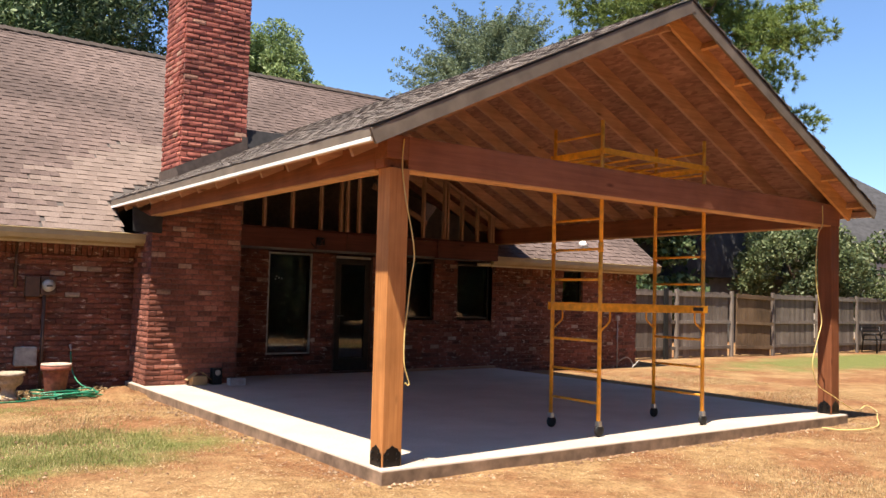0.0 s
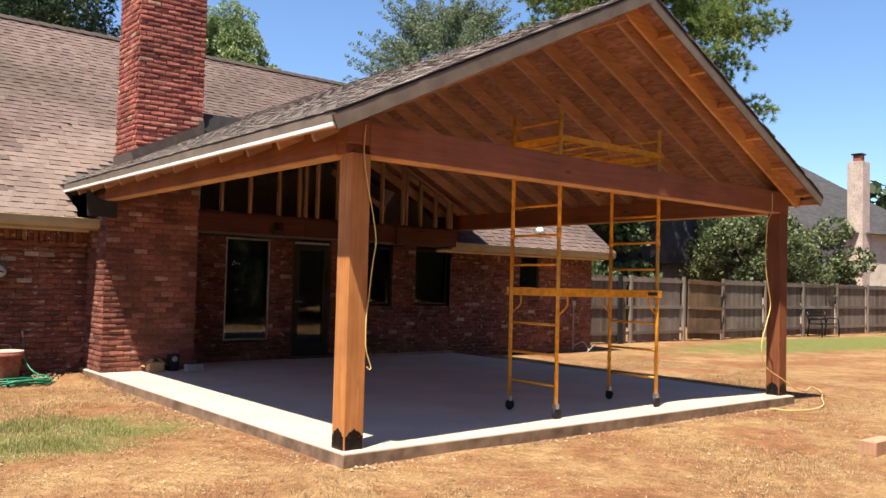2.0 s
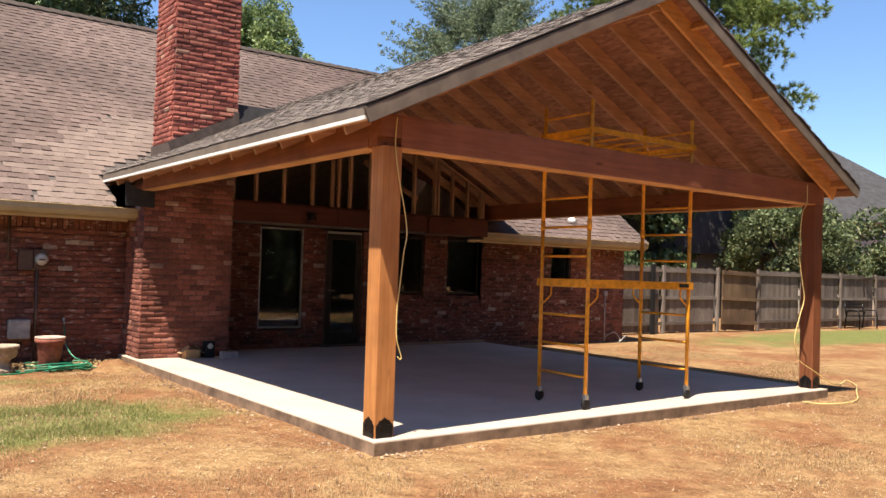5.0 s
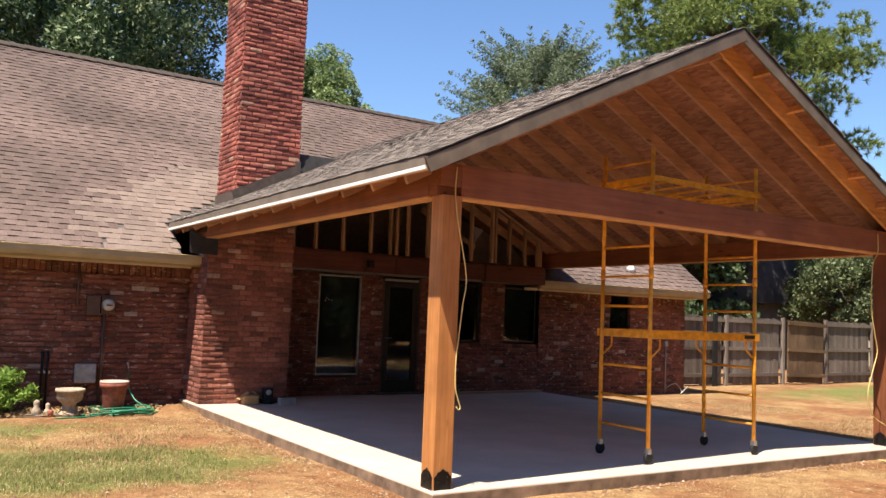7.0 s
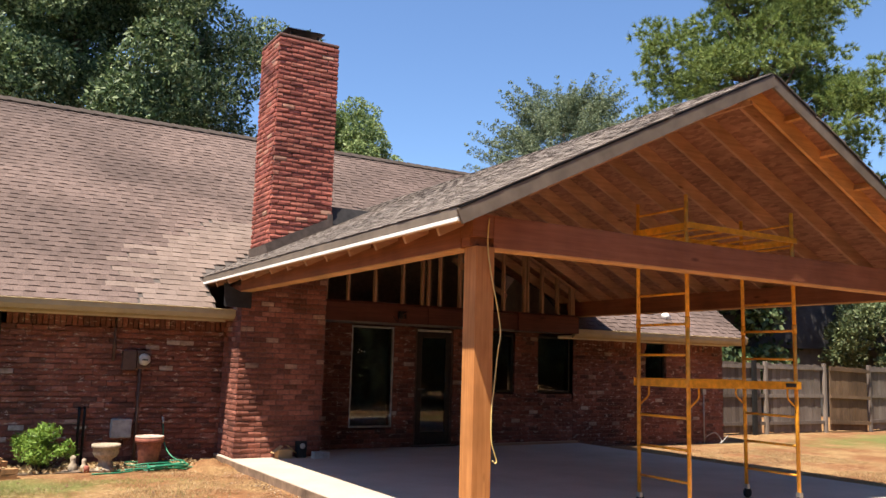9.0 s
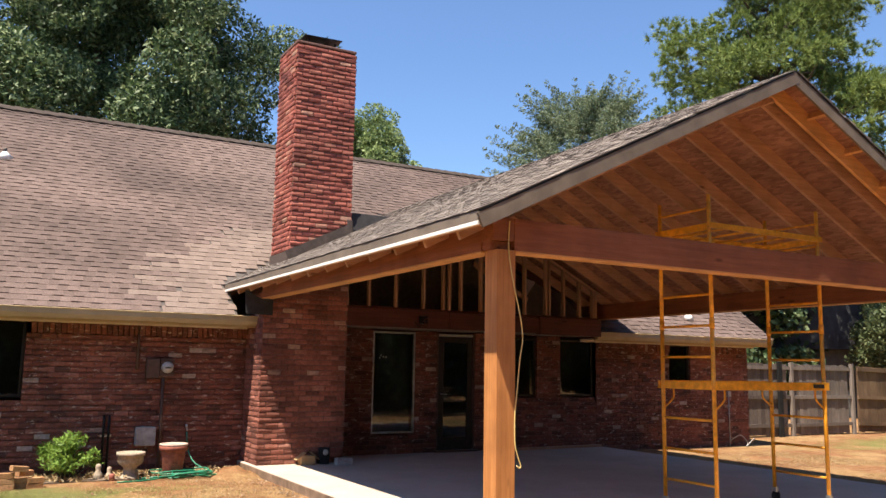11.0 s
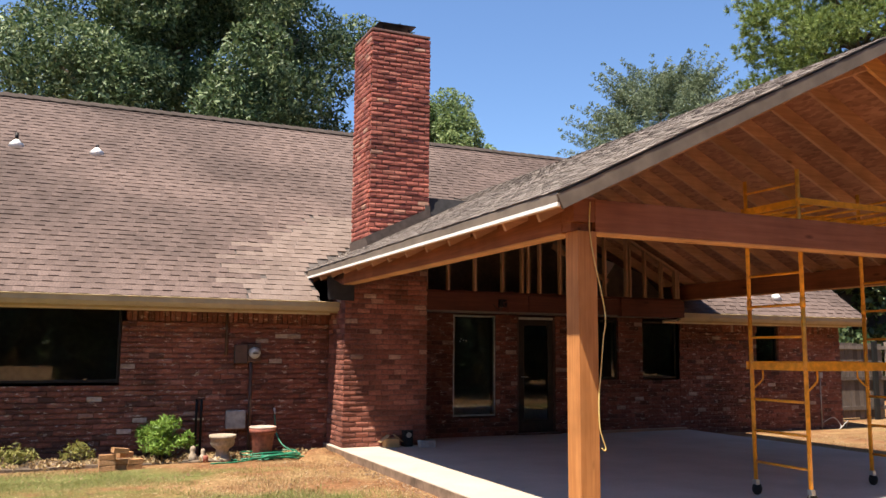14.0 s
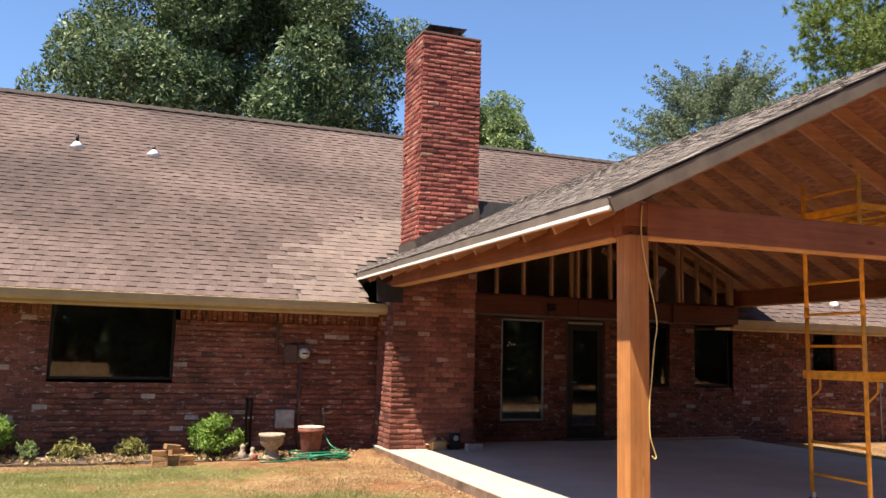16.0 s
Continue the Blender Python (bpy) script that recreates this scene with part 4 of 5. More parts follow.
# ---- fixtures on the house wall ----
mt = thing("electric_meter", "round grey electric meter beside a brown panel", "meter")
part("panel", boxed(-1.50, YW - 0.11, 1.24, -1.31, YW - 0.02, 1.52, bevel=0.01), M_BOXBROWN, mt, "brown steel panel")
part("meter_base", boxed(-1.30, YW - 0.09, 1.27, -1.10, YW - 0.02, 1.53, bevel=0.01), M_BOXBROWN, mt)
dial = turned([(0.02, 0), (0.088, 0), (0.088, 0.03), (0.075, 0.07), (0.03, 0.085)], 24)
bmesh.ops.rotate(dial, verts=dial.verts[:], cent=(0, 0, 0), matrix=Matrix.Rotation(radians(90), 3, "X"))
bmesh.ops.translate(dial, verts=dial.verts[:], vec=(-1.2, YW - 0.09, 1.40))
part("dial", dial, M_METER, mt, "grey glass meter dial")
part("dial_bar", boxed(-1.24, YW - 0.182, 1.385, -1.16, YW - 0.176, 1.405), M_RUBBER, mt)
part("conduit", tube([(-1.24, YW - 0.06, 1.26), (-1.24, YW - 0.06, -0.15)], 0.024, 8), M_BOXBROWN, mt)
part("service_pipe", tube([(-1.62, YW - 0.04, 2.0), (-1.62, YW - 0.04, 1.36)], 0.02, 8), M_BOXBROWN, mt)
bx = tagged(part("utility_box", boxed(-1.595, YW - 0.13, 0.265, -1.305, YW - 0.02, 0.54, bevel=0.025), M_GREYBOX), "grey plastic utility box on the brick wall", "utility box")
pp = thing("wall_pipes", "two thin dark pipes rising beside the wall", "pipe")
for x in (-2.02, -1.95):
    part("pipe", tube([(x, YW - 0.05, -0.14), (x, YW - 0.05, 0.66), (x, YW - 0.02, 0.70)], 0.019, 8), M_BLACK, pp)
part("bracket", boxed(-2.06, YW - 0.035, 0.40, -1.91, YW - 0.022, 0.43), M_STEEL, pp)
fau = thing("hose_tap", "small brass hose tap on the brick wall", "tap")
part("spout", tube([(-0.86, YW - 0.02, 0.52), (-0.86, YW - 0.09, 0.52), (-0.86, YW - 0.10, 0.47)], 0.013, 8), M_STEEL, fau)
part("wheel_handle", tube([(-0.86, YW - 0.06, 0.52), (-0.86, YW - 0.06, 0.56)], 0.02, 8), M_STEEL, fau)

# ---- things along the bed ----
bed = bmesh.new()
box(bed, -9.0, 6.35, GZ - 0.1, -0.9, YW, GZ + 0.03)
bmesh.ops.subdivide_edges(bed, edges=bed.edges[:], cuts=14, use_grid_fill=True)
for v in bed.verts:
    v.co.z += 0.03 * noise.noise(v.co * 4)
    v.co.y += 0.08 * noise.noise((v.co.x * 1.5, 0, 4))
tagged(part("planting_bed", bed, M_MULCH), "dark mulched planting bed along the wall", "planting bed", kind="structure")

pot = thing("flower_pot", "tall terracotta pot with a pale rim", "flower pot")
turn_at = (-1.16, 6.52, GZ)
part("body", turned([(0.115, 0.0), (0.125, 0.02), (0.165, 0.36), (0.17, 0.37)], 28, at=turn_at), M_TERRA, pot)
part("rim", turned([(0.172, 0.365), (0.192, 0.37), (0.195, 0.435), (0.19, 0.437)], 28, at=turn_at), M_TERRA, pot, "red rim band")
part("lip", turned([(0.186, 0.436), (0.196, 0.438), (0.196, 0.458), (0.188, 0.463), (0.165, 0.458), (0.16, 0.40)], 28, at=turn_at), M_POTRIM, pot, "pale worn lip")
urn = tagged(part("garden_urn", turned([(0.13, 0), (0.135, 0.04), (0.10, 0.06), (0.085, 0.13), (0.09, 0.17), (0.145, 0.21), (0.168, 0.25), (0.165, 0.32), (0.188, 0.325), (0.188, 0.37), (0.162, 0.372), (0.14, 0.30)], 28, at=(-1.74, 6.45, GZ)), M_STONE), "weathered cast stone urn on the soil", "urn")
hz = GZ + 0.02
random.seed(5)
loops = []
for k in range(7):
    cx, cy, r = -1.0 + random.uniform(-0.2, 0.25), 6.42 + random.uniform(-0.12, 0.1), random.uniform(0.16, 0.36)
    for j in range(8):
        a = j * math.tau / 8 + k
        loops.append((cx + r * 1.3 * math.cos(a), cy + r * 0.55 * math.sin(a), hz + 0.012 * k + 0.015 * math.sin(3 * a)))
hose = spline([(-0.86, YW - 0.10, 0.46), (-0.84, YW - 0.15, 0.2), (-0.75, YW - 0.35, 0.0)] + loops + [(-1.5, 6.2, hz), (-1.95, 6.1, hz)], 4)
tagged(part("garden_hose", tube(hose, 0.0105, 6), M_HOSE), "coiled green garden hose on the soil", "hose")

fig = bmesh.new()
for dx, sc in ((0.0, 1.0), (0.14, 0.8)):
    turned([(0.05 * sc, 0), (0.06 * sc, 0.03), (0.05 * sc, 0.10 * sc), (0.03 * sc, 0.13 * sc), (0.04 * sc, 0.17 * sc), (0.035 * sc, 0.2 * sc), (0.01, 0.22 * sc)], 12, fig, (-2.13 + dx, 6.55, GZ))
tagged(part("garden_ornament", fig, M_STONE), "small pale garden ornament beside the urn", "ornament")
tagged(part("red_can", turned([(0.035, 0), (0.036, 0.09), (0.03, 0.1)], 14, at=(-1.98, 6.35, GZ)), M_TERRA), "small red can on the soil", "can")

pile = thing("brick_pile", "small pile of loose orange bricks on the lawn", "brick pile")
for (x, y, z, rz) in ((-3.27, 6.02, 0.035, 4), (-3.27, 6.02, 0.105, 6), (-3.27, 6.02, 0.175, 2), (-3.10, 6.08, 0.035, -8), (-3.09, 6.08, 0.105, -5), (-3.12, 6.00, 0.255, 20), (-2.94, 6.05, 0.035, 10), (-2.93, 6.05, 0.105, 12), (-3.05, 6.18, 0.18, 30)):
    b = part("brick", boxed(-0.10, -0.05, -0.033, 0.10, 0.05, 0.033, bevel=0.005), M_LOOSE, pile)
    b.matrix_basis = pose(x, y, GZ + z, 0, 8 if z > 0.2 else 0, rz)
blk = tagged(part("loose_block", boxed(0.0, 6.12, GZ + 0.0, 0.16, 6.24, GZ + 0.10, bevel=0.01), M_BLACK), "dark block beside the slab", "block")
bxs = tagged(part("cardboard_box", boxed(0.62, 6.18, 0.0, 0.84, 6.34, 0.13, bevel=0.004), M_CARD), "open brown cardboard box on the slab", "box")
for q, r in (((0.62, 6.18, 0.13), -35), ((0.84, 6.18, 0.13), 40)):
    f = boxed(-0.09, 0, -0.002, 0.09, 0.15, 0.002)
    bmesh.ops.transform(f, matrix=Matrix.Translation(q) @ Matrix.Rotation(radians(r), 4, "Y"), verts=f.verts[:])
    part("flap", f, M_CARD, bxs)
sp = thing("site_radio", "small black box with a round speaker on the slab", "radio")
part("case", boxed(0.93, 6.20, 0.0, 1.07, 6.33, 0.24, bevel=0.01), M_RUBBER, sp)
dial = turned([(0.01, 0), (0.042, 0), (0.042, 0.01), (0.03, 0.016)], 18)
bmesh.ops.rotate(dial, verts=dial.verts[:], cent=(0, 0, 0), matrix=Matrix.Rotation(radians(90), 3, "X"))
bmesh.ops.translate(dial, verts=dial.verts[:], vec=(1.0, 6.20, 0.175))
part("speaker", dial, M_METER, sp)
tagged(part("carton", boxed(1.12, 6.0, 0.0, 1.36, 6.14, 0.10, bevel=0.005), M_GREYBOX), "small pale carton on the slab", "box")
tagged(part("lumber_offcut", beam((4.5, 6.95, 0.022), (7.0, 7.02, 0.022), 0.09, 0.04), M_STUD), "long board lying on the slab", "board")
tagged(part("timber_block", boxed(4.34, -2.33, GZ, 4.79, -2.17, GZ + 0.13, bevel=0.006), M_STUD), "offcut of cedar timber on the soil", "timber")

# ---- wiring ----
can = thing("light_housing", "round dark lamp housing fixed between the rafters", "light housing", at=(5.646, 1.848, 3.566))
can.rotation_euler = (0, math.atan(RS), 0)
part("can", turned([(0.03, -0.02), (0.075, -0.02), (0.075, 0.07), (0.05, 0.075)], 18), M_BLACK, can)
part("plate", boxed(-0.11, -0.09, 0.05, 0.11, 0.09, 0.078, bevel=0.004), M_STEEL, can)
jbx = thing("junction_box", "dark junction box with loose wires on the header", "junction box")
part("case", boxed(2.710, YS - 0.09, 2.181, 2.850, YS - 0.037, 2.311, bevel=0.006), M_BLACK, jbx)
random.seed(31)
for k in range(5):
    a = random.uniform(-0.1, 0.1)
    part("wire", tube(spline([(2.780, YS - 0.08, 2.241), (2.780 + a, YS - 0.14, 2.241 + random.uniform(-0.15, 0.12)), (2.780 + 2 * a, YS - 0.10, 2.241 + random.uniform(-0.2, 0.25))], 5), 0.006, 5), M_HEADER if k % 2 else M_BLACK, jbx)
con = thing("wall_conduit", "thin pale conduit on the brick wall", "conduit")
part("tube", tube([(10.738, YW - 0.03, 0.975), (10.738, YW - 0.03, -0.14)], 0.014, 6), M_GREYBOX, con)
part("box", boxed(10.688, YW - 0.06, 0.935, 10.788, YW - 0.01, 1.055, bevel=0.005), M_GREYBOX, con)
part("loose_cable", tube(spline([(10.738, YW - 0.03, 0.0), (10.738 + 0.2, YW - 0.15, 0.12), (10.738 + 0.35, YW - 0.2, -0.05), (10.738 + 0.2, YW - 0.3, -0.1), (10.738 + 0.5, YW - 0.25, 0.05), (10.738 + 0.6, YW - 0.1, -0.1)], 6), 0.011, 5), M_GREYBOX, con)

# ---- roof vents ----
for (x, y, h) in ((-4.85, 10.41, 0.24), (-3.53, 10.39, 0.18), (9.62, 7.18, 0.10)):
    v = thing("roof_vent", "small white vent pipe with a flashing skirt", "roof vent", "roof vents", at=(x, y, house_z(y)))
    bm = bmesh.new()
    r0 = [bm.verts.new((0.13 * math.cos(k * math.tau / 16), 0.10 * math.sin(k * math.tau / 16), 0.10 * math.sin(k * math.tau / 16) * PITCH + 0.02)) for k in range(16)]
    r1 = [bm.verts.new((0.035 * math.cos(k * math.tau / 16), 0.035 * math.sin(k * math.tau / 16), 0.12)) for k in range(16)]
    for k in range(16):
        bm.faces.new((r0[k], r0[(k + 1) % 16], r1[(k + 1) % 16], r1[k])).smooth = True
    bm.faces.new(r0[::-1])
    bm.faces.new(r1)
    part("skirt", bm, M_WHITE, v, "white flashing skirt")
    part("pipe", turned([(0.03, 0.10), (0.03, h), (0.026, h)], 12), M_BLACK, v, "dark vent pipe")

# ---- fence ----
FY = 8.6
random.seed(11)
pick_a = brick_mesh("picket", 0.135, 0.018, 1.78, 0.003, M_FENCE)
pick_g = brick_mesh("picket", 0.135, 0.018, 1.74, 0.003, M_GATE)


def fence_run(name, x0, x1, y, label, mesh, lean=0.0, rails=True, angle=0.0):
    f = thing(name, label, "fence", "back fence", at=(x0, y, GZ))
    f.rotation_euler = (0, radians(lean), radians(angle))
    n = int((x1 - x0) / 0.142)
    for i in range(n):
        p = new("picket", mesh)
        p.parent = f
        p.location = (0.07 + i * 0.142, 0.02 + random.uniform(-0.004, 0.004), 0.93 + random.uniform(-0.015, 0.015))
        p.rotation_euler = (0, random.uniform(-0.006, 0.006), 0)
    for z in ((0.28, 0.98, 1.72) if rails else (0.35, 1.5)):
        part("rail", boxed(0, -0.04, z - 0.045, x1 - x0, -0.002, z + 0.045), mesh.materials[0], f)
    return f


x = 12.2
first = True
while x < 40:
    if x < 17.1:
        x1 = min(x + 2.45, 17.13)
    else:
        x1 = x + 2.45
    fence_run("fence", x, x1 - 0.09, FY, "weathered grey wooden fence panel with rails", pick_a)
    px = x1 - 0.045
    tagged(part("fence_post", boxed(px - 0.045, FY - 0.075, GZ - 0.2, px + 0.045, FY + 0.01, GZ + 1.86, bevel=0.006), M_FENCE), "weathered grey square fence post", "post", "fence posts")
    x = x1
    if 17.0 < x < 17.3:
        fence_run("wooden_gate", x + 0.05, x + 1.85, FY - 0.1, "leaning brown wooden fence gate", pick_g, lean=1.6)
        x += 2.05
        tagged(part("fence_post", boxed(x - 0.09, FY - 0.075, GZ - 0.2, x, FY + 0.01, GZ + 1.86, bevel=0.006), M_FENCE), "weathered grey square fence post", "post", "fence posts")
pst = tagged(part("fence_post", boxed(14.0, FY - 0.14, GZ - 0.2, 14.14, FY - 0.08, GZ + 1.88, bevel=0.006), M_RUBBER), "dark square fence post", "post", "fence posts")

bench = thing("garden_bench", "dark metal garden bench in front of the fence", "bench", at=(24.0, 7.9, GZ))
for x in (0.0, 1.2):
    part("leg_frame", tube([(x, 0, 0), (x, 0, 0.42), (x, 0.05, 0.62), (x, 0.4, 0.62), (x, 0.45, 0.42), (x, 0.5, 0.0)], 0.022, 6), M_BLACK, bench)
    part("back_post", tube([(x, 0.45, 0.42), (x, 0.52, 0.85)], 0.022, 6), M_BLACK, bench)
for k in range(5):
    part("seat_slat", boxed(-0.03, 0.02 + k * 0.09, 0.42, 1.23, 0.08 + k * 0.09, 0.445), M_BLACK, bench)
for k in range(3):
    part("back_slat", boxed(-0.03, 0.47 + k * 0.02, 0.55 + k * 0.12, 1.23, 0.49 + k * 0.02, 0.61 + k * 0.12), M_BLACK, bench)

# ---- neighbouring houses ----


def far_house(name, label, cx, cy, lx, ly, hw, hr, turn, wall_m, roof_m, hip=0.0):
    h = thing(name, label, "house", at=(cx, cy, GZ))
    h.rotation_euler = (0, 0, radians(turn))
    part("wall", boxed(-lx / 2, -ly / 2, 0, lx / 2, ly / 2, hw), wall_m, h)
    bm = bmesh.new()
    o = 0.45
    e = [bm.verts.new((a * (lx / 2 + o), b * (ly / 2 + o), hw - 0.1)) for a, b in ((-1, -1), (1, -1), (1, 1), (-1, 1))]
    r = [bm.verts.new((a * (lx / 2 + o - hip), 0, hr)) for a in (-1, 1)]
    bm.faces.new((e[0], e[1], r[1], r[0]))
    bm.faces.new((e[2], e[3], r[0], r[1]))
    bm.faces.new((e[1], e[2], r[1]))
    bm.faces.new((e[3], e[0], r[0]))
    bm.faces.new(e[::-1])
    part("roof", bm, roof_m, h)
    return h


nh = far_house("neighbour_house", "pale stucco house with a dark hipped roof and chimney", 40.0, 21.0, 12.0, 15.0, 4.6, 9.6, -25, M_NWALL, M_NROOF, 3.5)
ch = thing("far_chimney", "pale brick chimney on the house behind the fence", "chimney", at=(38.6, 13.3, GZ))
part("shaft", boxed(-0.4, -0.38, 0, 0.4, 0.38, 8.1, bevel=0.02), M_NCHIM, ch)
part("flue", boxed(-0.2, -0.2, 8.1, 0.2, 0.2, 8.45, bevel=0.02), M_TERRA, ch, "red clay flue")
part("cap", boxed(-0.26, -0.26, 8.45, 0.26, 0.26, 8.52), M_BLACK, ch)
far_house("neighbour_shed", "dark shaded house gable behind the fence", 25.5, 17.5, 7.0, 9.0, 2.6, 5.0, 60, M_SHED, M_NROOF)


# ---- plants ----
def leaf_cloud(rng, centres, radii, counts, size, flat=0.75, narrow=0.55):
    """Many small folded leaves round the given centres, denser towards each clump's skin."""
    allv = []
    for c, r, n in zip(centres, radii, counts):
        d = rng.normal(size=(n, 3))
        d /= np.linalg.norm(d, axis=1)[:, None]
        rad = r * rng.uniform(0.35, 1.0, n) ** 0.5
        pos = np.array(c) + d * rad[:, None] * np.array([1, 1, flat])
        a = rng.normal(size=(n, 3))
        a /= np.linalg.norm(a, axis=1)[:, None]
        b = np.cross(a, rng.normal(size=(n, 3)))
        b /= np.linalg.norm(b, axis=1)[:, None]
        s = size * rng.uniform(0.6, 1.4, n)[:, None]
        allv.append(np.stack([pos - a * s, pos + b * s * narrow, pos + a * s, pos - b * s * narrow], 1))
    v = np.concatenate(allv).reshape(-1, 3)
    f = np.arange(len(v)).reshape(-1, 4)
    return v.tolist(), f.tolist()


def tree(name, label, base, height, trunk_r, clumps, leaf_mat, size, density, seed, category="tree", narrow=0.55, flat=0.75, spread_limbs=9):
    """clumps: (x, y, z, radius) from the base."""
    rng = np.random.default_rng(seed)
    t = thing(name, label, category, at=(*base, GZ))
    top = max(c[2] for c in clumps)
    bm = tube(spline([(0, 0, -0.2), (0.1, 0.05, top * 0.3), (-0.1, 0.1, top * 0.6), (0, 0, top * 0.92)], 4), [trunk_r * (1 - 0.85 * k / 12) for k in range(13)], 8)
    for c in clumps[:spread_limbs]:
        z0 = max(0.3, c[2] * 0.55)
        tube([(0, 0.05, z0), (c[0] * 0.5, c[1] * 0.5, (z0 + c[2]) / 2 + 0.2), c[:3]], [trunk_r * 0.4, trunk_r * 0.25, trunk_r * 0.08], 6, bm)
    part("trunk", bm, M_BARK, t)
    v, f = leaf_cloud(rng, [c[:3] for c in clumps], [c[3] for c in clumps], [max(20, int(density * c[3] ** 2)) for c in clumps], size, flat, narrow)
    raw("crown", v, f, leaf_mat, t, "stuff")
    return t


def clump_set(seed, n, spread, zlo, zhi, rmin, rmax, shape):
    """Clumps inside an outline; shape(k) is the outline's half width at the relative height k."""
    rng = np.random.default_rng(seed)
    out = []
    for i in range(n):
        k = rng.uniform(0, 1)
        w = spread * shape(k)
        a = rng.uniform(0, math.tau)
        rr = w * rng.uniform(0.35, 1.0)
        out.append((float(rr * math.cos(a)), float(rr * math.sin(a)), float(zlo + (zhi - zlo) * k), float(rng.uniform(rmin, rmax))))
    return out


def at_bearing(az, dist):
    return (-3.8 + dist * math.sin(radians(az)), -5.8 + dist * math.cos(radians(az)))


def needle_tufts(rng, clumps, tufts, needles, length, width):
    """Tufts of needles that radiate from twig ends on the upper skin of each clump."""
    out = []
    for c in clumps:
        n = max(4, int(tufts * c[3] ** 2))
        d = rng.normal(size=(n, 3))
        d[:, 2] = d[:, 2] * 0.7 + 0.25
        d /= np.linalg.norm(d, axis=1)[:, None]
        tip = np.array(c[:3]) + d * (c[3] * rng.uniform(0.35, 1.0, n))[:, None] * np.array([1, 1, 0.7])
        tip = np.repeat(tip, needles, 0)
        m = len(tip)
        a = np.repeat(d, needles, 0) * 0.75 + rng.normal(size=(m, 3)) * 0.6 + np.array([0, 0, 0.25])
        a /= np.linalg.norm(a, axis=1)[:, None]
        b = np.cross(a, rng.normal(size=(m, 3)))
        b /= np.linalg.norm(b, axis=1)[:, None]
        l = length * rng.uniform(0.6, 1.2, m)[:, None]
        out.append(np.stack([tip - b * width, tip + b * width, tip + a * l], 1))
    v = np.concatenate(out).reshape(-1, 3)
    return v.tolist(), np.arange(len(v)).reshape(-1, 3).tolist()


def shoots(seed, n, core, reach, zlo, zhi):
    """Clumps strung along thin shoots that leave the crown and taper."""
    rng = np.random.default_rng(seed)
    out = []
    for i in range(n):
        a, k = rng.uniform(0, math.tau), rng.uniform(0, 1)
        w = dome(k)
        e = rng.uniform(0.1, 1.0)
        for t in np.linspace(0, 1, 7):
            q = (core + (reach - core) * t) * w
            out.append((float(q * math.cos(a)), float(q * math.sin(a)), float(zlo + (zhi - zlo) * k + e * t * 0.9 + 0.5 * (k - 0.4) * t), float(0.30 - 0.20 * t)))
    return out


dome = lambda k: math.sqrt(max(0.05, 1 - (2 * k - 0.8) ** 2 * 0.55))
tree("oak_tree", "large dense dark green shade tree behind the house", at_bearing(7.9, 33), 19, 0.5, clump_set(3, 115, 7.9, 5.5, 18.5, 1.0, 2.1, dome) + clump_set(33, 25, 3.5, 6.5, 18.0, 1.2, 2.1, dome), M_LEAF_OAK, 0.098, 760, 21, narrow=0.38)
tree("small_tree", "rounded bright green tree behind the ridge", at_bearing(23.9, 42), 14, 0.25, clump_set(5, 80, 2.75, 8.0, 14.4, 0.6, 1.15, dome), M_LEAF_GREEN, 0.09, 820, 23, narrow=0.4)
tree("small_tree", "distant green treetops over the ridge", at_bearing(30.5, 60), 12, 0.25, clump_set(6, 10, 2.2, 8.5, 13.6, 0.7, 1.2, dome), M_LEAF_GREEN, 0.17, 160, 24)
tree("airy_tree", "airy grey-green tree with feathery branch ends", at_bearing(39.2, 32), 12, 0.16, clump_set(7, 170, 3.0, 4.5, 11.8, 0.3, 0.75, dome) + shoots(17, 170, 2.4, 4.1, 5.0, 11.9), M_LEAF_GREY, 0.062, 1150, 25, narrow=0.3, spread_limbs=0)
PINE = clump_set(18, 260, 5.6, 5.0, 18.4, 0.6, 1.2, lambda k: math.sqrt(max(0.06, 1 - (2 * k - 0.85) ** 2 * 0.72)))
pine = thing("pine_tree", "tall pine with rounded bright needle clumps", "tree", at=(*at_bearing(51.6, 36), GZ))
bm = tube(spline([(0, 0, -0.2), (0.15, 0.05, 6), (-0.1, 0.1, 12), (0, 0, 18)], 4), [0.26 * (1 - 0.85 * k / 12) for k in range(13)], 8)
for c in PINE[:100]:
    z0 = max(3.0, c[2] - 0.25 * math.hypot(c[0], c[1]) - 0.3)
    tube([(0, 0.05, z0), (c[0] * 0.5, c[1] * 0.5, z0 * 0.6 + c[2] * 0.4 - 0.1), (c[0] * 0.9, c[1] * 0.9, c[2] - 0.1)], [0.10, 0.06, 0.02], 6, bm)
part("trunk", bm, M_BARK, pine)
v, f = needle_tufts(np.random.default_rng(26), PINE, 58, 30, 0.27, 0.018)
raw("crown", v, f, M_NEEDLE, pine, "stuff")
tree("garden_tree", "bushy green tree behind the wooden fence", (25.3, 11.4), 5, 0.15, clump_set(9, 48, 2.3, 1.2, 4.5, 0.45, 0.9, dome), M_HEDGE, 0.075, 900, 27)
tree("garden_tree", "bushy green tree beside the far house", (31.5, 12.2), 5, 0.15, clump_set(10, 30, 2.2, 1.0, 4.2, 0.5, 0.95, dome), M_HEDGE, 0.10, 500, 28)
tree("shade_tree", "dark leafy trees behind the fence", (20.5, 16.0), 6, 0.2, clump_set(12, 34, 3.2, 1.4, 5.6, 0.8, 1.3, dome), M_LEAF_OAK, 0.13, 300, 29)
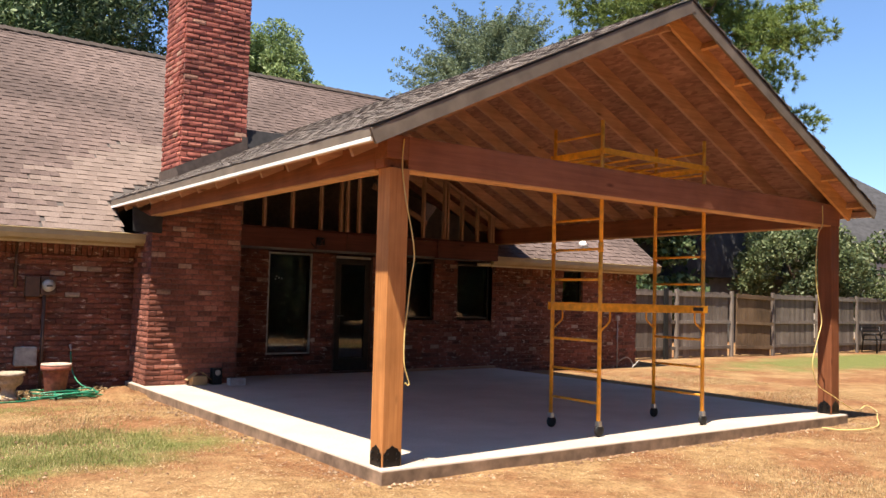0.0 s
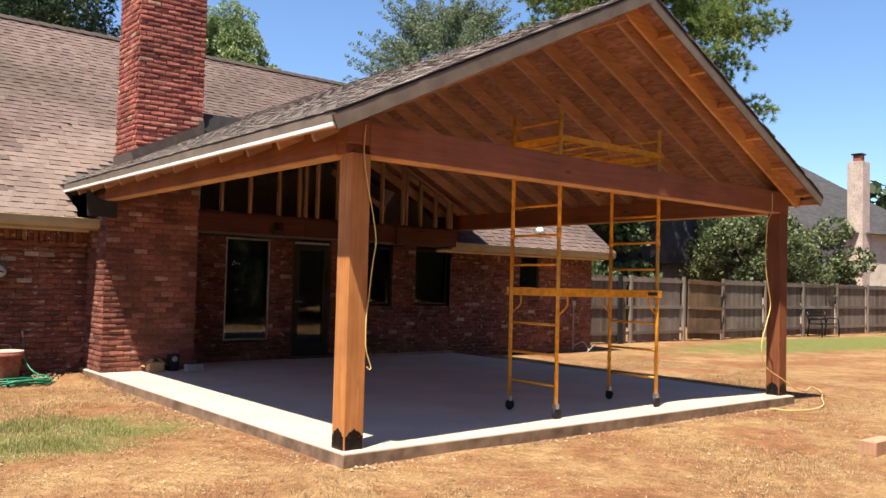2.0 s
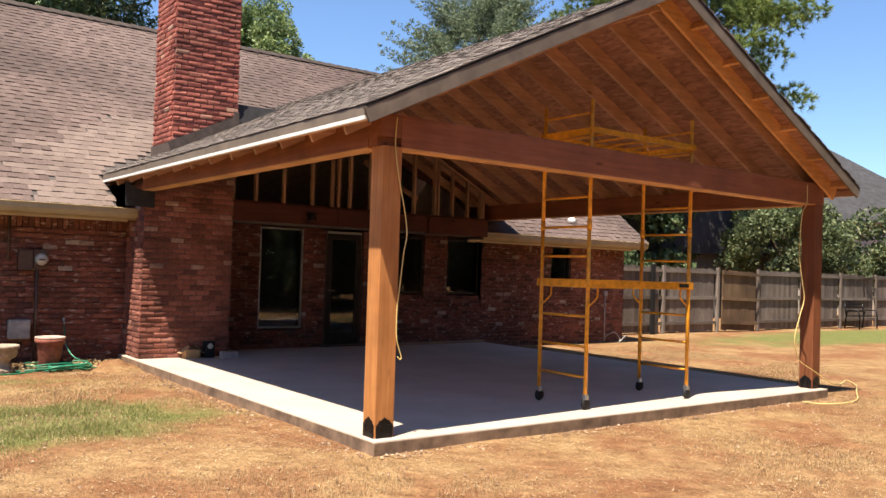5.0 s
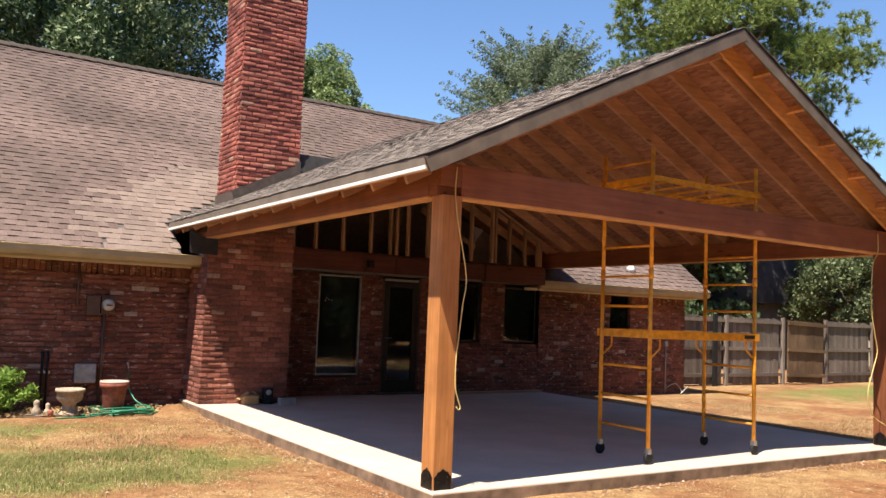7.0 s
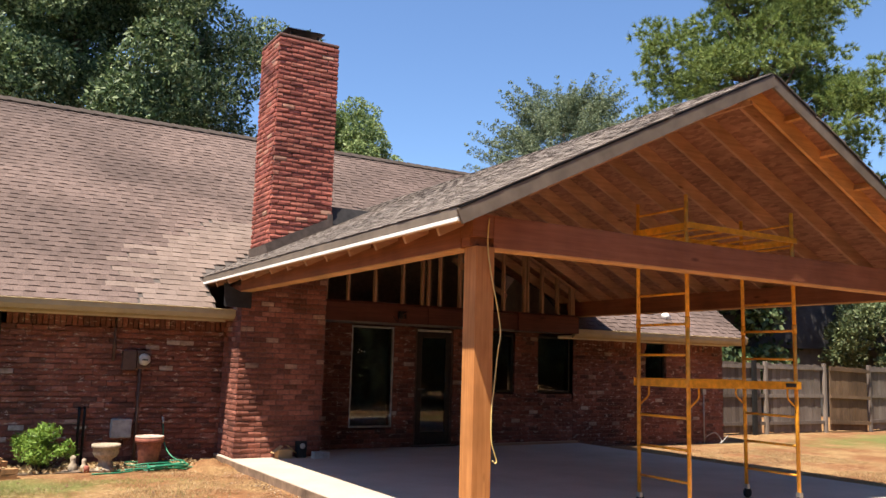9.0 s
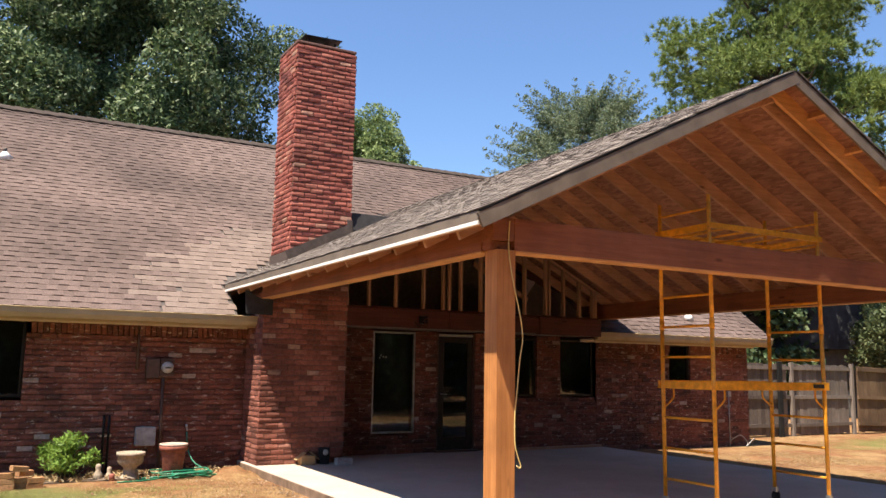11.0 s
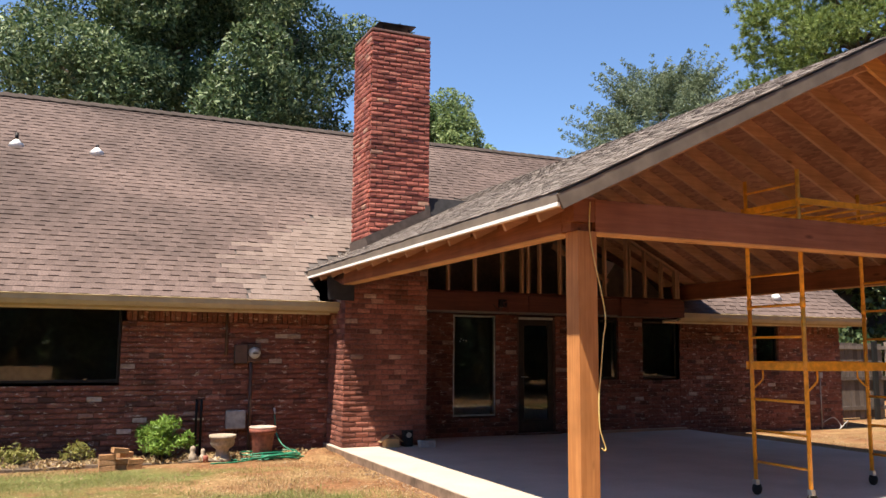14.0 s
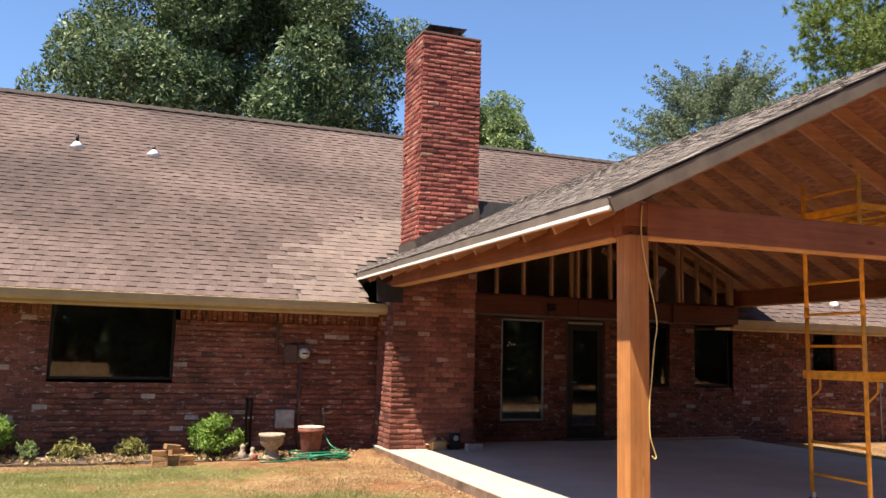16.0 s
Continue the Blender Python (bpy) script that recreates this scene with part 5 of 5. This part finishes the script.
tree("shade_tree", "dark leafy trees behind the shed", (29.0, 24.0), 7, 0.2, clump_set(13, 34, 4.2, 1.4, 6.0, 0.9, 1.5, dome), M_LEAF_OAK, 0.15, 240, 30)

# a far belt of trees closes the view on all sides
rng = np.random.default_rng(40)
cs, rs, ns = [], [], []
for i in range(150):
    a = i / 150 * math.tau
    d = rng.uniform(62, 75)
    if -0.2 < a < 1.2 or a > 6.0:
        h = rng.uniform(2.0, 4.5)
    else:
        h = rng.uniform(6, 10)
    for z in np.arange(1.5, h, 2.2):
        cs.append((d * math.sin(a), d * math.cos(a), float(z)))
        rs.append(2.9)
        ns.append(200)
v, f = leaf_cloud(rng, cs, rs, ns, 0.55)
tagged(raw("tree_belt", v, f, M_FARLEAF), "distant belt of dark green trees", "trees", kind="stuff")
# shade trees across the yard, mirrored in the windows
for (x, y, s) in ((-20, -17, 50), (-10, -17, 51), (0, -18, 52), (10, -9.5, 53), (13.6, -11.0, 57), (17, -9.5, 54), (24, -10, 55), (32, -9, 56)):
    tree("yard_tree", "dark leafy tree on the far side of the yard", (x, y), 11, 0.35, clump_set(s, 30, 4.6, 0.9, 10.5, 1.4, 2.2, dome), M_LEAF_OAK, 0.30, 110, s)


def shrub(name, label, x, y, r, h, mat, count, size, seed):
    rng = np.random.default_rng(seed)
    s = thing(name, label, "shrub", "shrubs in the bed", at=(x, y, GZ))
    bm = bmesh.new()
    cs = []
    for i in range(26):
        a, q = rng.uniform(0, math.tau), rng.uniform(0.1, 0.95) * r
        c = (q * math.cos(a), q * math.sin(a), h * (0.25 + 0.75 * rng.uniform(0.2, 1.0) * (1 - 0.55 * (q / r) ** 2)))
        cs.append(c)
        tube([(0, 0, -0.05), (c[0] * 0.5, c[1] * 0.5, c[2] * 0.5), c], [0.014, 0.01, 0.004], 5, bm)
    part("branchwork", bm, M_BARK, s)
    v, f = leaf_cloud(rng, cs, list(r * rng.uniform(0.16, 0.36, 26)), [count // 26] * 26, size * 1.25, 0.9, 0.2)
    v = [(a, b, max(c, 0.0)) for a, b, c in v]
    raw("leaves", v, f, mat, s, "stuff")


shrub("shrub", "rounded bright green shrub against the brick wall", -2.52, 6.72, 0.40, 0.56, M_BUSH, 3000, 0.035, 61)
shrub("shrub", "large bright green shrub at the wall", -5.42, 6.75, 0.42, 0.66, M_BUSH, 2600, 0.035, 62)
shrub("shrub", "low sparse yellow-green shrub in the bed", -4.35, 6.72, 0.30, 0.26, M_BUSH_DRY, 500, 0.032, 63)
shrub("shrub", "small sparse yellow-green shrub in the bed", -3.62, 6.75, 0.22, 0.30, M_BUSH_DRY, 350, 0.032, 64)
shrub("shrub", "small green shrub beside the large one", -4.92, 6.6, 0.18, 0.28, M_LEAF_GREEN, 260, 0.04, 65)


# ---- grass and straw ----
def blades(name, label, mat, count, seed, spots, hmin, hmax):
    rng = np.random.default_rng(seed)
    vs, fs = [], []
    while len(fs) < count:
        if spots:
            s = spots[rng.integers(len(spots))]
            x, y = s[0] + rng.normal() * s[2] * 0.5, s[1] + rng.normal() * s[3] * 0.5
        else:
            x, y = rng.uniform(-9, 11), rng.uniform(-4, 6.3)
        if -0.12 < x < 7.1 and -0.15 < y < 7.2 or y > 6.6:
            continue
        if spots and noise.noise((x * 1.7, y * 1.7, 5.0)) < 0.12 * rng.normal() - 0.02:
            continue
        if not spots and noise.noise((x * 0.8, y * 0.8, 1.0)) < -0.05:
            continue
        a, h = rng.uniform(0, math.tau), rng.uniform(hmin, hmax)
        w = 0.0038
        dx, dy = math.cos(a), math.sin(a)
        lean = rng.uniform(0.2, 1.2) * h
        k = len(vs)
        vs += [(x - dy * w, y + dx * w, GZ - 0.02), (x + dy * w, y - dx * w, GZ - 0.02), (x + dx * lean, y + dy * lean, GZ + h)]
        fs.append((k, k + 1, k + 2))
    tagged(raw(name, vs, fs, mat), label, "grass", kind="stuff")


blades("grass", "patchy short green lawn grass", M_BLADE, 90000, 71, GRASS_SPOTS[:2] + (GRASS_SPOTS[3], GRASS_SPOTS[5]), 0.008, 0.032)
blades("straw", "short dry straw-coloured grass", M_STRAW, 150000, 72, None, 0.006, 0.026)
rng = np.random.default_rng(74)
vs, fs = [], []
while len(fs) < 26000:
    cx, cy, m = rng.uniform(-8, 11), rng.uniform(-4, 6.2), int(rng.integers(2, 26))
    for i in range(m):
        x, y = cx + rng.normal() * 0.10, cy + rng.normal() * 0.10
        if -0.15 < x < 7.15 and y > -0.18:
            continue
        a, l = rng.uniform(0, math.tau), rng.uniform(0.015, 0.06)
        dx, dy, z = math.cos(a), math.sin(a), GZ + 0.03 * noise.noise((x * 0.35, y * 0.35, 3.1)) + rng.uniform(0.006, 0.02)
        k = len(vs)
        vs += [(x - dy * 0.0035, y + dx * 0.0035, z), (x + dy * 0.0035, y - dx * 0.0035, z), (x + dx * l, y + dy * l, z + rng.uniform(-0.004, 0.012))]
        fs.append((k, k + 1, k + 2))
tagged(raw("dry_clippings", vs, fs, M_CLIP), "pale dry grass clippings lying on the soil", "grass clippings", kind="stuff")
rng = np.random.default_rng(73)
vs, fs = [], []
for i in range(5200):
    x, y = rng.uniform(-8, 10), rng.uniform(-4, 6.3)
    if -0.2 < x < 7.2 and y > -0.2:
        continue
    s = 0.005 + 0.018 * rng.uniform(0, 1) ** 3
    k = len(vs)
    for q in ((1, 0, 0), (-1, 0.2, 0), (0, 1, 0.1), (0, -1, 0), (0, 0, 0.8)):
        vs.append((x + q[0] * s * rng.uniform(0.6, 1.2), y + q[1] * s * rng.uniform(0.6, 1.2), GZ + 0.005 + q[2] * s))
    fs += [(k + 4, k, k + 2), (k + 4, k + 2, k + 1), (k + 4, k + 1, k + 3), (k + 4, k + 3, k)]
tagged(raw("soil_clods", vs, fs, M_CRUMB), "small clods and stones on the soil", "stones", kind="stuff")

rng = np.random.default_rng(75)
cs = [(float(rng.uniform(-9, -0.2)), float(6.3 + 0.8 * rng.uniform(0, 1)), GZ + 0.05) for i in range(420)]
v, f = leaf_cloud(rng, cs, [0.10] * 420, [7] * 420, 0.03, 0.25, 0.5)
tagged(raw("leaf_litter", v, f, M_STRAW), "dry leaf litter on the planting bed", "leaf litter", kind="stuff")
rng = np.random.default_rng(76)
vs, fs = [], []
for i in range(1400):
    side = rng.uniform(0, 1)
    if side < 0.5:
        x, y = rng.uniform(-0.05, 7.2), -0.13 - abs(rng.normal()) * 0.10
    else:
        x, y = -0.10 - abs(rng.normal()) * 0.14, rng.uniform(-0.1, 6.2)
    s = 0.006 + 0.018 * rng.uniform(0, 1) ** 2.5
    k = len(vs)
    for q in ((1, 0, 0), (-1, 0.2, 0), (0, 1, 0.1), (0, -1, 0), (0, 0, 0.8)):
        vs.append((x + q[0] * s * rng.uniform(0.6, 1.3), y + q[1] * s * rng.uniform(0.6, 1.3), GZ + 0.008 + q[2] * s))
    fs += [(k + 4, k, k + 2), (k + 4, k + 2, k + 1), (k + 4, k + 1, k + 3), (k + 4, k + 3, k)]
tagged(raw("soil_crumbs", vs, fs, M_CRUMB), "pale crumbs of concrete and soil along the slab", "rubble", kind="stuff")

# ---- bricks and shingles ----
random.seed(100)
WB = (M_WBRICK, M_WBRICK_J)
SB = (M_BRICK, M_BRICK_J)


def local(holes, x0, z0):
    return [(h[0] - x0, h[1] - x0, h[2] - z0, h[3] - z0) for h in holes]


Z0 = -0.16
lay_bricks(wall, (HX0 + 4.5, YW + 0.012, Z0), 0, -HX0 - 4.5 + 0.01, 2.05, WB, local((BIGWIN,), HX0 + 4.5, Z0), pick=lambda u, z: 4.6 < u < 6.45 and z < 1.95, joint=0.010, proud=0.008, jitter=0.003, wild=0.004)
# upright course under the eave
verts, faces = [], []
for x0, x1 in ((HX0 + 4.5, 0.0), (7.06, HX1)):
    x = x0
    while x < x1 - 0.07:
        if not (BIGWIN[0] - 0.02 < x + 0.03 < BIGWIN[1] + 0.02 or WINGWIN[0] - 0.02 < x + 0.03 < WINGWIN[1] + 0.02):
            k = len(verts)
            o = random.uniform(-0.004, 0.004)
            for a in (x + 0.006, x + 0.07):
                for y in (YW - 0.008 + o, YW + 0.03):
                    for z in (1.862, 2.055):
                        verts.append((a, y, z))
            faces += [tuple(k + i for i in f) for f in BOX_FACES]
        x += 0.0765
raw("soldier_course", verts, faces, M_WBRICK_J, wall, "stuff")
lay_bricks(wall, (1.37, YW + 0.012, 0.0), 0, 5.68, 2.16, WB, local((WIN_A, DOOR, WIN_B, WIN_C), 1.37, 0), joint=0.010, proud=0.008, jitter=0.003, wild=0.004)
lay_bricks(wall, (7.05, YW + 0.012, Z0), 0, HX1 - 7.05, 2.05, WB, local((WINGWIN,), 7.05, Z0), joint=0.010, proud=0.008, jitter=0.003, wild=0.004)
# chimney base and stack
lay_bricks(chim, (0.0, CY0 + 0.012, Z0), 0, 1.365, 2.85, (M_BRICK, M_BBRICK_J), joint=0.013, proud=0.013, jitter=0.004, wild=0.005, bulge=0.004)
lay_bricks(chim, (0.012, YW, Z0), -90, YW - CY0, 2.75, (M_BRICK, M_BBRICK_J), joint=0.013, proud=0.013, jitter=0.004, wild=0.005, bulge=0.004)
lay_bricks(chim, (CX0, CY0 + 0.012, 2.98), 0, CX1 - CX0, CT - 2.98, SB, pick=lambda u, z: z > 0.2, joint=0.016, proud=0.017, jitter=0.005, wild=0.007, bulge=0.0045)
lay_bricks(chim, (CX0 + 0.012, CY1, 2.98), -90, CY1 - CY0, CT - 2.98, SB, pick=lambda u, z: z > 0.25, joint=0.016, proud=0.017, jitter=0.005, wild=0.007, bulge=0.0045)
lay_bricks(chim, (CX1 - 0.012, CY0, 2.98), 90, CY1 - CY0, CT - 2.98, SB, joint=0.016, proud=0.017, jitter=0.005, wild=0.007, bulge=0.0045)
lay_bricks(chim, (CX1, CY1 - 0.012, 2.98), 180, CX1 - CX0, CT - 2.98, SB, joint=0.016, proud=0.017, jitter=0.005, wild=0.007, bulge=0.0045)


def keep_house(p):
    if 6.66 < p.x < 7.363 and p.z < cover_z(p.x) - 0.05:
        return True
    return not (-0.363 < p.x < 7.363 and cover_z(p.x) > p.z - 0.01)


def pale_patch(p):
    """Where newer, paler shingles were woven in below the chimney."""
    row = int((p.z - EZ) / 0.0852)
    edge = -1.62 + 0.12 * (p.z - EZ) + max(0.0, (p.z - 2.95)) * 1.75 + 0.28 * math.sin(row * 2.4) + (0.25 if row % 3 == 0 else 0.0)
    return p.x > edge and p.z < 3.85 and p.x < 1.0


UPY = EY - 0.02
args = ((HX0 - 0.3, UPY, house_z(UPY) + 0.004), (1, 0, 0), (0, 1, PITCH), HX1 - HX0 + 0.5, 6.98)
lay_shingles(roof, *args, (M_SHINGLE, M_SHINGLE_J), lambda p: keep_house(p) and not pale_patch(p), lambda p: -3.4 < p.x < -1.7 and 2.4 < p.z < 4.3, tab=0.135, thick=0.62)
lay_shingles(roof, *args, (M_SHINGLE_NEW, M_SHINGLE_NEW), lambda p: keep_house(p) and pale_patch(p), lambda p: False, tab=0.15, thick=0.5)


def keep_left(p):
    if CX0 - 0.02 < p.x < CX1 + 0.02 and CY0 - 0.05 < p.y < CY1:
        return False
    return p.y < EY + (p.z - EZ) / PITCH


SL = math.hypot(1, RS)
lay_shingles(cover, (-OV - 0.013, YF - 0.021, cover_z(-OV - 0.013) + 0.002), (0, 1, 0), (1, 0, RS), 10.2, (RX + OV) * SL, (M_PSHINGLE, M_PSHINGLE_J), keep_left, lambda p: p.x < 0.55 and p.y < 6.9, tab=0.15, thick=0.28)
lay_shingles(cover, (XR + 0.013, YF - 0.021, cover_z(XR + 0.013) + 0.002), (0, 1, 0), (-1, 0, RS), 10.2, (XR - RX) * SL, (M_PSHINGLE, M_PSHINGLE_J), lambda p: p.y < EY + (p.z - EZ) / PITCH, lambda p: False)
